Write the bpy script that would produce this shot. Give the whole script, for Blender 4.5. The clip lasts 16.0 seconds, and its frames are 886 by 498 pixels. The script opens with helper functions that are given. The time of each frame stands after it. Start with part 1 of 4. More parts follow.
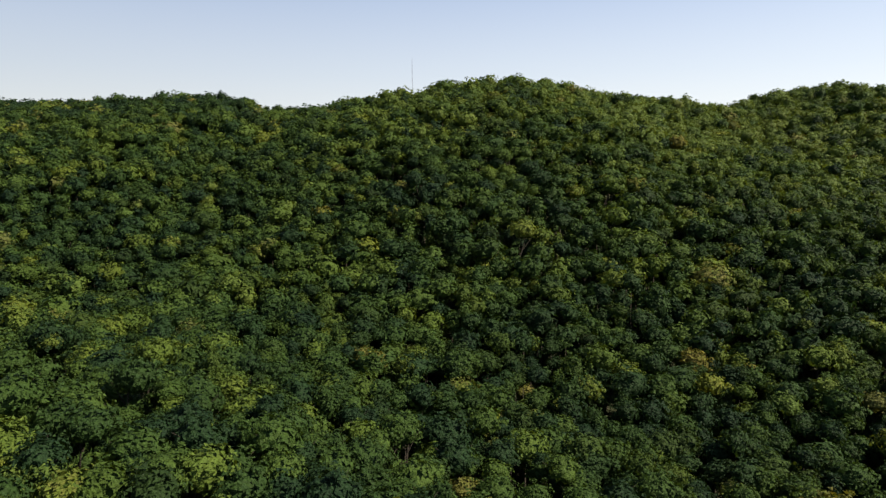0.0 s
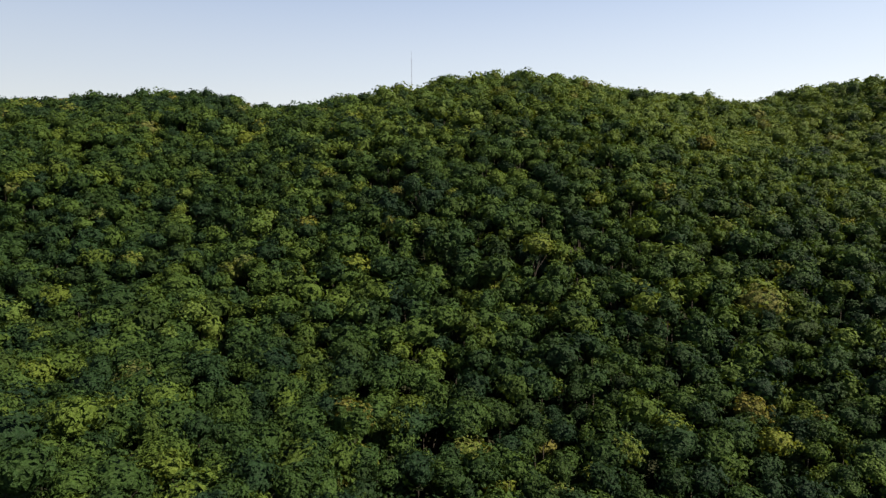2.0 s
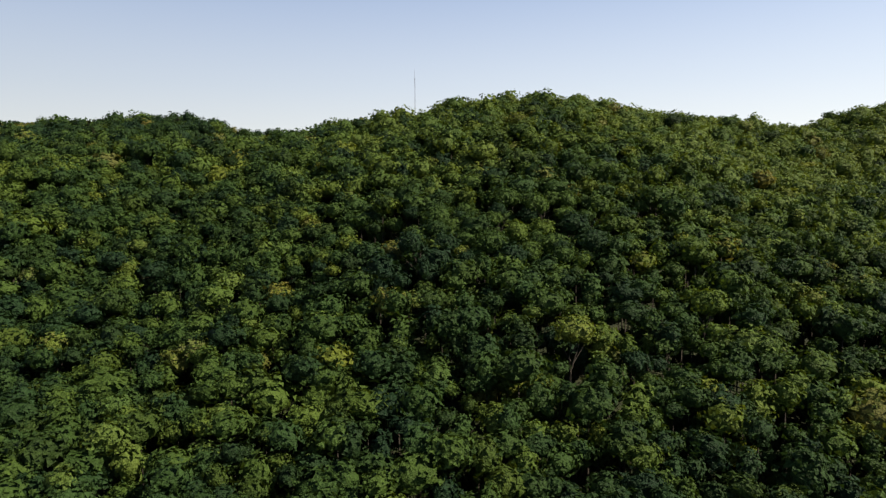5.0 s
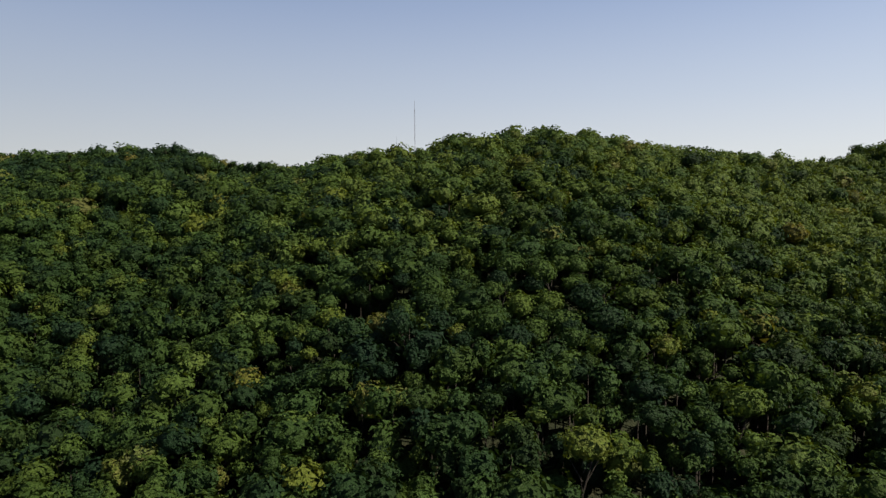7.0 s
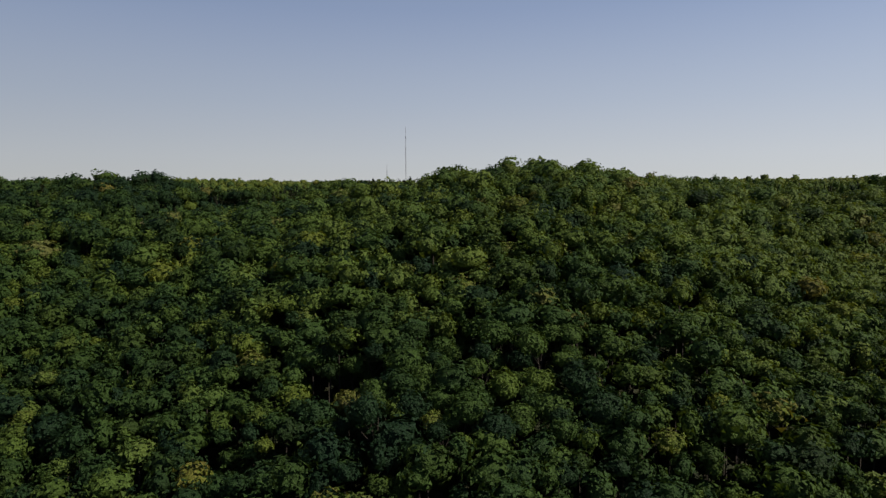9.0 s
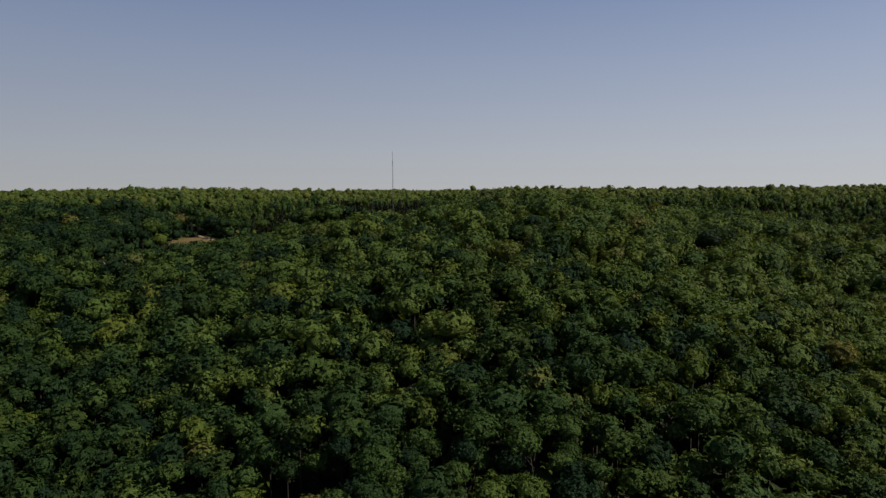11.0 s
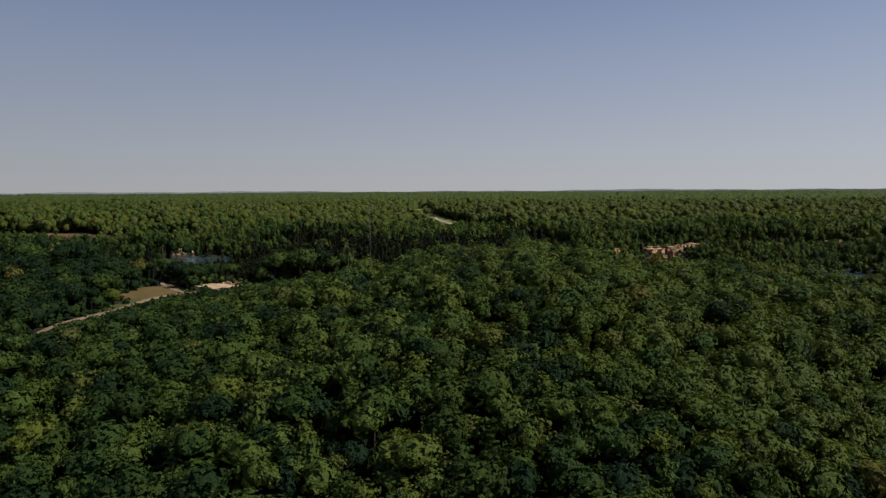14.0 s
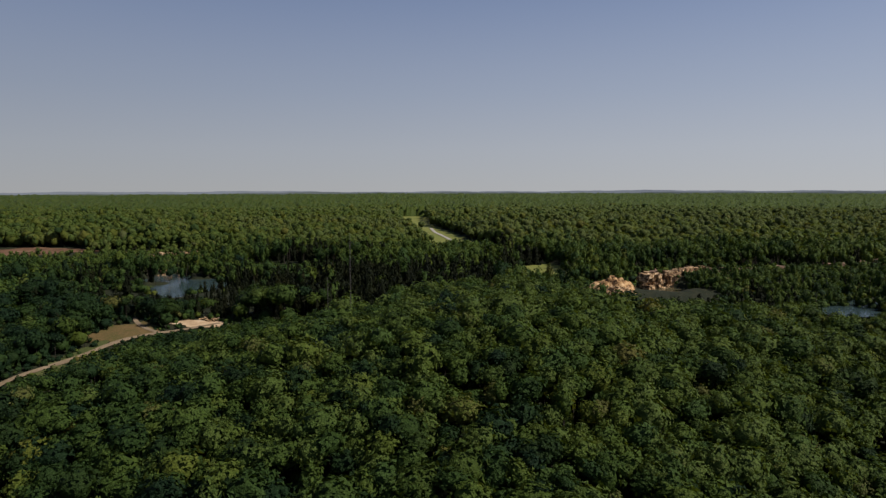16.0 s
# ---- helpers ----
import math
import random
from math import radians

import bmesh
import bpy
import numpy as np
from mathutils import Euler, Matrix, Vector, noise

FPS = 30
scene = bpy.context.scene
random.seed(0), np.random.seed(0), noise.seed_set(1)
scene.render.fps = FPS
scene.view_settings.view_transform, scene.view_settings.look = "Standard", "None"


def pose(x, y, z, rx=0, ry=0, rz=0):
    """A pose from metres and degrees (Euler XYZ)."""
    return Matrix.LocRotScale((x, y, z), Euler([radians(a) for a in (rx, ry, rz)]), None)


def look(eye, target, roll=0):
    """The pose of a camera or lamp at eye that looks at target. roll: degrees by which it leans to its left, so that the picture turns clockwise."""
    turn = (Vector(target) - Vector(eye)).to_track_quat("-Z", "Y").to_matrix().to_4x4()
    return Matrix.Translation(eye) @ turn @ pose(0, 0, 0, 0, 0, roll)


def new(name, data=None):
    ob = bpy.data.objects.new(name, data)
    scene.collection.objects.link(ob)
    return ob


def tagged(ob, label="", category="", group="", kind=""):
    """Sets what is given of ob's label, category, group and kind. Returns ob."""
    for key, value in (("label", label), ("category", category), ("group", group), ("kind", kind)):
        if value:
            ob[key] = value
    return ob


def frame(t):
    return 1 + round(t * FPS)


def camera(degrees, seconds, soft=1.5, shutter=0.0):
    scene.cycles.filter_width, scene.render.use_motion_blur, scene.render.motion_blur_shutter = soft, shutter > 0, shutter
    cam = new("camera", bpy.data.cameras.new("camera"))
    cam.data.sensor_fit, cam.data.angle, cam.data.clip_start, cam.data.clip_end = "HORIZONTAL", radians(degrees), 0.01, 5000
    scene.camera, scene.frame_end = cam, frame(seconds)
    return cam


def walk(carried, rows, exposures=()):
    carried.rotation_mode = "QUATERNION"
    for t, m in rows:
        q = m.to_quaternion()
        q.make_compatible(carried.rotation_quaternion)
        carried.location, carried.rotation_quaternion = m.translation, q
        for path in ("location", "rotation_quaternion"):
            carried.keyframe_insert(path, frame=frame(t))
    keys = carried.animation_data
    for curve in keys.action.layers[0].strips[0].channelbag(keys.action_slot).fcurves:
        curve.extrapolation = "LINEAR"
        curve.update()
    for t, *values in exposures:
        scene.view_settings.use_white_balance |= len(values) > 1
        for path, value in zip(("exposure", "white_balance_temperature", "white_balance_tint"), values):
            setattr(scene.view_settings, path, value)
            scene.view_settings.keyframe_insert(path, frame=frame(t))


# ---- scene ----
cam = camera(68.4, 16.0, soft=1.35)
METRES, EYE, TILT, LEAN, TURN = 190.0, -29.0, -6.8, 0.2, 0.0
ROWS = [
    (0.0, 0.0, 0.0, 0.0, -0.0, 0.0, -0.0),
    (0.5, 0.0006, 0.036, 0.0055, -0.08, -0.04, 0.01),
    (1.0, 0.0002, 0.0718, 0.011, -0.06, -0.02, 0.02),
    (1.5, -0.0002, 0.1063, 0.0176, 0.02, 0.03, 0.02),
    (2.0, -0.0001, 0.1408, 0.0241, 0.16, 0.01, 0.04),
    (2.5, -0.0007, 0.1765, 0.0313, 0.24, -0.02, 0.07),
    (3.0, -0.0006, 0.2122, 0.037, 0.33, 0.1, 0.14),
    (3.5, -0.0004, 0.2468, 0.0423, 0.41, 0.29, 0.21),
    (4.0, -0.0001, 0.2808, 0.0574, 0.54, 0.47, 0.2),
    (6.5, 0.0093, 0.4226, 0.1604, 1.35, 1.85, -0.02),
    (7.0, 0.0161, 0.4426, 0.1758, 1.55, 1.95, -0.05),
    (7.5, 0.0233, 0.4609, 0.1916, 1.7, 2.04, -0.12),
    (8.0, 0.0313, 0.4808, 0.2105, 1.84, 2.14, -0.17),
    (8.5, 0.0388, 0.5027, 0.2308, 1.96, 2.27, -0.24),
    (9.0, 0.044, 0.5219, 0.2488, 2.02, 2.27, -0.23),
    (11.5, 0.0663, 0.6446, 0.3492, 2.03, 1.94, -0.11),
    (12.0, 0.0713, 0.6674, 0.3682, 2.08, 1.89, -0.1),
    (12.5, 0.0762, 0.6877, 0.3876, 2.11, 1.83, -0.13),
    (13.0, 0.0822, 0.7064, 0.4064, 2.16, 1.77, -0.12),
    (13.5, 0.0883, 0.7228, 0.4255, 2.16, 1.72, -0.12),
    (14.0, 0.0955, 0.7383, 0.4441, 2.17, 1.68, -0.15),
    (14.5, 0.1032, 0.7524, 0.4629, 2.22, 1.63, -0.18),
    (15.0, 0.1105, 0.7659, 0.482, 2.24, 1.61, -0.24),
    (15.5, 0.119, 0.7791, 0.5013, 2.33, 1.58, -0.29),
    (16.0, 0.1278, 0.7944, 0.5228, 2.36, 1.54, -0.34),
]
walk(cam, [(t, pose(0, 0, EYE, TILT, LEAN, TURN) @ pose(METRES * x, METRES * y, METRES * z, 90 + pitch, roll, yaw)) for t, x, y, z, yaw, pitch, roll in ROWS], exposures=[(0.0, 1.25, 7450, 10), (4.0, 1.27, 7450, 10), (7.0, 0.78, 7000, 12), (9.0, 0.44, 6850, 13), (11.8, 0.1, 6600, 15), (16.0, 0.06, 6550, 15)])

# ---- world, sun, exposure ----
SUN_AZ, SUN_EL = 105.0, 44.0          # degrees to the right of straight ahead, degrees up
world = bpy.data.worlds.new("sky_world")
scene.world = world
world.use_nodes = True
wn = world.node_tree
sky = wn.nodes.new("ShaderNodeTexSky")
sky.sky_type = "NISHITA"
sky.sun_disc = False
sky.sun_elevation, sky.sun_rotation = radians(SUN_EL), radians(SUN_AZ)
sky.air_density, sky.dust_density, sky.ozone_density, sky.altitude = 1.0, 0.1, 1.0, 250
wn.nodes["Background"].inputs["Strength"].default_value = 0.055
# pale summer haze, lilac-blue higher up and grey-white at the horizon
direction = wn.nodes.new("ShaderNodeTexCoord")
axes = wn.nodes.new("ShaderNodeSeparateXYZ")
wn.links.new(direction.outputs["Generated"], axes.inputs[0])
fade = wn.nodes.new("ShaderNodeMapRange")
fade.interpolation_type = "SMOOTHSTEP"
fade.inputs["From Min"].default_value, fade.inputs["From Max"].default_value = 0.1, 0.65
fade.inputs["To Min"].default_value, fade.inputs["To Max"].default_value = 0.95, 0.0
wn.links.new(axes.outputs["Z"], fade.inputs["Value"])
shade = wn.nodes.new("ShaderNodeValToRGB")
stops = shade.color_ramp.elements
stops.new(0.16)
stops.new(0.36)
for stop, (at, colour) in zip(stops, ((0.0, (0.595, 0.64, 0.66)), (0.06, (0.555, 0.62, 0.69)), (0.14, (0.45, 0.54, 0.68)), (0.27, (0.325, 0.43, 0.66)))):
    stop.position, stop.color = at, (*colour, 1)
wn.links.new(axes.outputs["Z"], shade.inputs[0])
lift = wn.nodes.new("ShaderNodeVectorMath")
lift.operation = "SCALE"
# the haze is brighter towards the sun's side
sunward = wn.nodes.new("ShaderNodeVectorMath")
sunward.operation = "DOT_PRODUCT"
sunward.inputs[1].default_value = (math.sin(radians(SUN_AZ)), math.cos(radians(SUN_AZ)), 0)
wn.links.new(direction.outputs["Generated"], sunward.inputs[0])
gain = wn.nodes.new("ShaderNodeMath")
gain.operation = "MULTIPLY_ADD"
gain.inputs[1].default_value, gain.inputs[2].default_value = 3.0, 12.2
wn.links.new(sunward.outputs["Value"], gain.inputs[0])
wn.links.new(gain.outputs[0], lift.inputs["Scale"])
wn.links.new(shade.outputs[0], lift.inputs[0])
haze = wn.nodes.new("ShaderNodeMix")
haze.data_type = "RGBA"
wn.links.new(fade.outputs[0], haze.inputs[0])
wn.links.new(sky.outputs[0], haze.inputs[6])
wn.links.new(lift.outputs[0], haze.inputs[7])
wn.links.new(haze.outputs[2], wn.nodes["Background"].inputs["Color"])
sun = new("sun", bpy.data.lights.new("sun", "SUN"))
sun.data.energy, sun.data.angle, sun.data.color = 5.0, radians(0.6), (1.0, 0.94, 0.82)
sun_dir = Vector((math.sin(radians(SUN_AZ)) * math.cos(radians(SUN_EL)), math.cos(radians(SUN_AZ)) * math.cos(radians(SUN_EL)), math.sin(radians(SUN_EL))))
sun.matrix_world = look((0, 0, 300), Vector((0, 0, 300)) - sun_dir)


# ---- materials ----
def material(name, rough=0.8):
    m = bpy.data.materials.new(name)
    m.use_nodes = True
    b = m.node_tree.nodes["Principled BSDF"]
    b.inputs["Roughness"].default_value = rough
    b.inputs["Specular IOR Level"].default_value = 0.25
    return m, m.node_tree, b


def node(nt, kind, **values):
    n = nt.nodes.new(kind)
    for k, v in values.items():
        n.inputs[k].default_value = v
    return n


def ramp(nt, source, stops):
    r = nt.nodes.new("ShaderNodeValToRGB")
    e = r.color_ramp.elements
    while len(e) < len(stops):
        e.new(0.5)
    for el, (p, c) in zip(e, stops):
        el.position, el.color = p, (*c, 1)
    nt.links.new(source, r.inputs[0])
    return r


def maths(nt, op, a, b):
    n = nt.nodes.new("ShaderNodeMath")
    n.operation = op
    for i, v in enumerate((a, b)):
        if isinstance(v, (int, float)):
            n.inputs[i].default_value = v
        else:
            nt.links.new(v, n.inputs[i])
    return n.outputs[0]


def mixed(nt, a, b, fac, mode="MIX"):
    n = nt.nodes.new("ShaderNodeMix")
    n.data_type, n.blend_type = "RGBA", mode
    for v, i in ((fac, 0), (a, 6), (b, 7)):
        if isinstance(v, (int, float)):
            n.inputs[i].default_value = v
        elif isinstance(v, tuple):
            n.inputs[i].default_value = (*v, 1)
        else:
            nt.links.new(v, n.inputs[i])
    return n.outputs[2]


def ground_noise(nt, scale, detail=4.0):
    g = nt.nodes.new("ShaderNodeNewGeometry")
    n = node(nt, "ShaderNodeTexNoise", Scale=scale, Detail=detail)
    nt.links.new(g.outputs["Position"], n.inputs["Vector"])
    return n.outputs[0]


def soil(name, stops, scale_a, scale_b, bump=0.6, rough=0.9):
    """A loose or stony surface, coloured by coarse and fine noise, with relief."""
    m, nt, b = material(name, rough)
    coarse, fine = ground_noise(nt, scale_a), ground_noise(nt, scale_b, 6)
    v = maths(nt, "ADD", maths(nt, "MULTIPLY", coarse, 0.65), maths(nt, "MULTIPLY", fine, 0.35))
    nt.links.new(ramp(nt, v, stops).outputs[0], b.inputs["Base Color"])
    bm_node = node(nt, "ShaderNodeBump", Strength=bump, Distance=0.4)
    nt.links.new(fine, bm_node.inputs["Height"])
    nt.links.new(bm_node.outputs[0], b.inputs["Normal"])
    return m


LEAF = [(0.0, (0.0085, 0.0220, 0.0100)), (0.2, (0.0150, 0.0340, 0.0110)), (0.45, (0.0255, 0.0510, 0.0125)), (0.65, (0.0410, 0.0710, 0.0150)),
        (0.82, (0.0590, 0.0930, 0.0180)), (0.93, (0.0770, 0.1060, 0.0210)), (1.0, (0.0860, 0.0900, 0.0270))]
# leaf colours of the farther woods, paled to stand in for haze in the air
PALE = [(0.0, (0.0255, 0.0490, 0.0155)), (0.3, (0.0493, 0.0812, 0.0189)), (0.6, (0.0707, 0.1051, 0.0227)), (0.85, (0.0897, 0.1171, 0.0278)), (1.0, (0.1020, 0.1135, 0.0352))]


def foliage(name, stops, through_leaf=0.28, gloss=0.09):
    """Leaves: one colour a tree from its own tint, uneven from clump to clump, letting some light through."""
    m, nt, b = material(name, 0.55)
    tint = nt.nodes.new("ShaderNodeAttribute")
    tint.attribute_name = "tint"
    info = nt.nodes.new("ShaderNodeObjectInfo")
    isl = nt.nodes.new("ShaderNodeNewGeometry")
    v = maths(nt, "ADD", tint.outputs["Fac"], maths(nt, "MULTIPLY", maths(nt, "SUBTRACT", info.outputs["Random"], 0.5), 0.08))
    v = maths(nt, "ADD", v, maths(nt, "MULTIPLY", maths(nt, "SUBTRACT", isl.outputs["Random Per Island"], 0.5), 0.1))
    c = ramp(nt, v, stops).outputs[0]
    kind = maths(nt, "FRACT", maths(nt, "MULTIPLY", tint.outputs["Fac"], 61.7), 0.0)      # each tree leans to olive or to blue-green
    c = mixed(nt, c, ramp(nt, kind, [(0.0, (0.93, 0.99, 1.15)), (0.35, (1.0, 1.01, 0.98)), (0.75, (1.07, 1.03, 0.92)), (1.0, (1.26, 1.06, 0.85))]).outputs[0], 1.0, "MULTIPLY")
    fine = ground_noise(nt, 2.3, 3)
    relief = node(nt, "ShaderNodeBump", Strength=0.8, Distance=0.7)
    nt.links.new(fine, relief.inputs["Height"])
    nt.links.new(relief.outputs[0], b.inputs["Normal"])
    # hollows of this relief get a darker colour, as shade between leaf clumps
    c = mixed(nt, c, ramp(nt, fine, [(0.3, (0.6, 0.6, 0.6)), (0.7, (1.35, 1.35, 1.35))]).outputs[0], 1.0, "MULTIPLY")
    nt.links.new(c, b.inputs["Base Color"])
    b.inputs["Specular IOR Level"].default_value = gloss
    tr = nt.nodes.new("ShaderNodeBsdfTranslucent")
    nt.links.new(mixed(nt, c, (1.25, 1.1, 0.5), 1.0, "MULTIPLY"), tr.inputs[0])
    mx = node(nt, "ShaderNodeMixShader", Fac=through_leaf)
    nt.links.new(b.outputs[0], mx.inputs[1])
    nt.links.new(tr.outputs[0], mx.inputs[2])
    nt.links.new(mx.outputs[0], nt.nodes["Material Output"].inputs["Surface"])
    return m


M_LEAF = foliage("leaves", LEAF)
M_PALE = foliage("haze_paled_leaves", PALE, 0.4)
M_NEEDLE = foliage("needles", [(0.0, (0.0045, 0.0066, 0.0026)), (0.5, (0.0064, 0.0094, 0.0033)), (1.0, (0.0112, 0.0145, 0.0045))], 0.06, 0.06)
M_BARK = soil("bark", [(0.3, (0.0144, 0.0114, 0.0090)), (0.7, (0.0360, 0.0300, 0.0240))], 1.2, 9.0)
M_FLOOR = soil("forest_floor", [(0.3, (0.0060, 0.0096, 0.0036)), (0.5, (0.0132, 0.0180, 0.0060)), (0.7, (0.0270, 0.0252, 0.0108))], 0.3, 2.2, 1.0)
M_GRASS = soil("meadow_grass", [(0.3, (0.0360, 0.0492, 0.0120)), (0.5, (0.0552, 0.0648, 0.0180)), (0.75, (0.0840, 0.0810, 0.0288))], 0.045, 0.9)
M_MEADOW = soil("ride_grass", [(0.3, (0.10, 0.125, 0.026)), (0.5, (0.14, 0.155, 0.034)), (0.75, (0.19, 0.18, 0.05))], 0.045, 0.9)
M_DRY = soil("dry_grass", [(0.36, (0.050, 0.060, 0.014)), (0.5, (0.095, 0.068, 0.024)), (0.66, (0.135, 0.085, 0.036))], 0.09, 1.1)
M_SAND = soil("pale_gravel", [(0.3, (0.25, 0.165, 0.095)), (0.5, (0.42, 0.30, 0.185)), (0.7, (0.62, 0.50, 0.36))], 0.16, 1.7)
M_TRACK = soil("dirt_track", [(0.3, (0.1230, 0.0902, 0.0558)), (0.55, (0.1968, 0.1476, 0.0943)), (0.75, (0.2788, 0.2132, 0.1476))], 0.15, 1.9)
M_ASPHALT = soil("worn_road", [(0.3, (0.24, 0.23, 0.20)), (0.7, (0.40, 0.38, 0.34))], 0.1, 1.5)
M_CLAY = soil("red_clay", [(0.36, (0.0558, 0.0322, 0.0174)), (0.5, (0.1178, 0.0620, 0.0347)), (0.66, (0.1736, 0.1054, 0.0651))], 0.06, 0.8)
M_ROCK = soil("limestone", [(0.42, (0.050, 0.031, 0.019)), (0.49, (0.25, 0.155, 0.080)), (0.57, (0.48, 0.33, 0.19)), (0.68, (0.68, 0.55, 0.40))], 0.6, 2.1, 1.0)
M_SPOIL = soil("sandy_spoil", [(0.40, (0.070, 0.036, 0.017)), (0.47, (0.24, 0.135, 0.058)), (0.54, (0.42, 0.26, 0.12)), (0.66, (0.62, 0.44, 0.25))], 0.5, 2.0, 1.0)
M_LEDGE = soil("weathered_and_shaded_ledge", [(0.3, (0.05, 0.036, 0.028)), (0.5, (0.15, 0.095, 0.065)), (0.75, (0.28, 0.19, 0.14))], 0.2, 1.1, 0.9)
M_STEEL = soil("weathered_steel", [(0.3, (0.06, 0.056, 0.055)), (0.7, (0.11, 0.10, 0.10))], 0.3, 3.0, 0.1, 0.5)
M_WHITE = soil("white_metal_sheet", [(0.3, (0.70, 0.69, 0.66)), (0.7, (0.82, 0.81, 0.79))], 0.1, 1.0, 0.1, 0.5)


def water(name, colour, rough, ripple):
    m, nt, b = material(name, rough)
    b.inputs["Base Color"].default_value = (*colour, 1)
    b.inputs["Specular IOR Level"].default_value = 0.5
    bump = node(nt, "ShaderNodeBump", Strength=ripple, Distance=0.25)
    nt.links.new(ground_noise(nt, 0.9), bump.inputs["Height"])
    nt.links.new(bump.outputs[0], b.inputs["Normal"])
    return m


M_WATER = water("pond_water", (0.030, 0.052, 0.058), 0.16, 0.5)
M_MURKY = water("murky_water", (0.085, 0.078, 0.045), 0.10, 0.15)

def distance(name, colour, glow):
    """Woods so far off that the air has turned them blue-grey; that haze is put in as colour and glow."""
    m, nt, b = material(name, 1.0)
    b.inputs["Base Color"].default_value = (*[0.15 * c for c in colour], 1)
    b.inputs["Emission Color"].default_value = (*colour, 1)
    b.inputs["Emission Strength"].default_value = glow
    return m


# ---- the lie of the land ----
def smooth(t):
    t = np.clip(t, 0, 1)
    return t * t * (3 - 2 * t)


# swells and hollows of the hillside, on a grid of 70 m by 60 m
RELIEF = ((0, 3, 12, 4, -9, 1, 1), (1, 2, 7, -3, -7, 9, 2), (2, 1, -6, 8, 3, 6, 0), (-3, 0, -11, 6, -7, -9, -7), (-12, -2, -10, 2, 3, -13, -10), (-3, 6, 2, -2, 4, 0, 3))
ROAD = ((-107, 332), (-104, 338), (-102, 347), (-102, 357), (-101, 365), (-100, 373), (-98, 380), (-95, 386), (-90, 390), (-84, 394), (-77, 400), (-72, 406))
SIDE_TRACK = ((-89, 391), (-94, 393), (-98, 396), (-103, 401), (-107, 409))
MEADOW = ((34, 700), (14, 716), (4, 738), (-8, 806), (-28, 898), (-46, 975), (-60, 1100), (-72, 1290))
MEADOW_ROAD = ((36, 699), (26, 710), (15, 730), (8, 746), (-1, 785), (-12, 838), (-20, 900))
# ponds: centre, half-axes, level of the water
PONDS = {"left": (-130, 512, 22, 33, -2.0), "arm": (-160, 548, 12, 24, -2.06), "middle": (-97, 592, 34, 13, -1.6), "quarry": (128, 521, 18, 20, -4.0), "right": (186, 443, 14, 11, -0.3), "inlet": (204, 463, 10, 7, -0.35)}
# quarry walls, from the buttress in the water to the low ledges among the trees
BUTTRESS = ((119, 530), (121, 526), (131, 527), (133, 533))
RECESS = ((131, 536), (133, 545), (139, 544))
WALL = ((138, 536), (143, 538), (152, 546), (166, 557))
LEDGE_LINE = ((166, 557), (182, 558), (208, 565), (229, 575))
FAR_LEDGE = ((250, 578), (272, 584), (290, 592), (314, 606))
OUTCROP = ((160, 521), (169, 522))
# bare ground: centre, half-axes
CLAY = ((-346, 672, 56, 22), (-250, 594, 24, 9), (-300, 636, 26, 7))
POND_BANK = ((-246, 640), (-226, 636), (-206, 638), (-192, 648), (-180, 646))


def polyline_distance(x, y, line):
    best = np.full(np.shape(x), 1e9)
    for (ax, ay), (bx, by) in zip(line, line[1:]):
        dx, dy = bx - ax, by - ay
        s = np.clip(((x - ax) * dx + (y - ay) * dy) / (dx * dx + dy * dy), 0, 1)
        best = np.minimum(best, np.hypot(x - ax - s * dx, y - ay - s * dy))
    return best


def wobble(x, y, scale, seed=0.0):
    return (np.sin(x / scale + seed) * np.cos(y / scale * 1.3 + seed * 2.1) + 0.6 * np.sin(x / scale * 2.3 + y / scale * 1.7 + seed * 3.7) + 0.35 * np.cos(y / scale * 3.9 - x / scale * 2.9 + seed)) / 1.6


def blob(x, y, c, seed=0.0):
    """Below 1 inside an uneven oval."""
    cx, cy, a, b = c[:4]
    u, v = (x - cx) / a, (y - cy) / b
    return np.hypot(u, v) + 0.16 * wobble(x, y, 9.0, seed + cx)


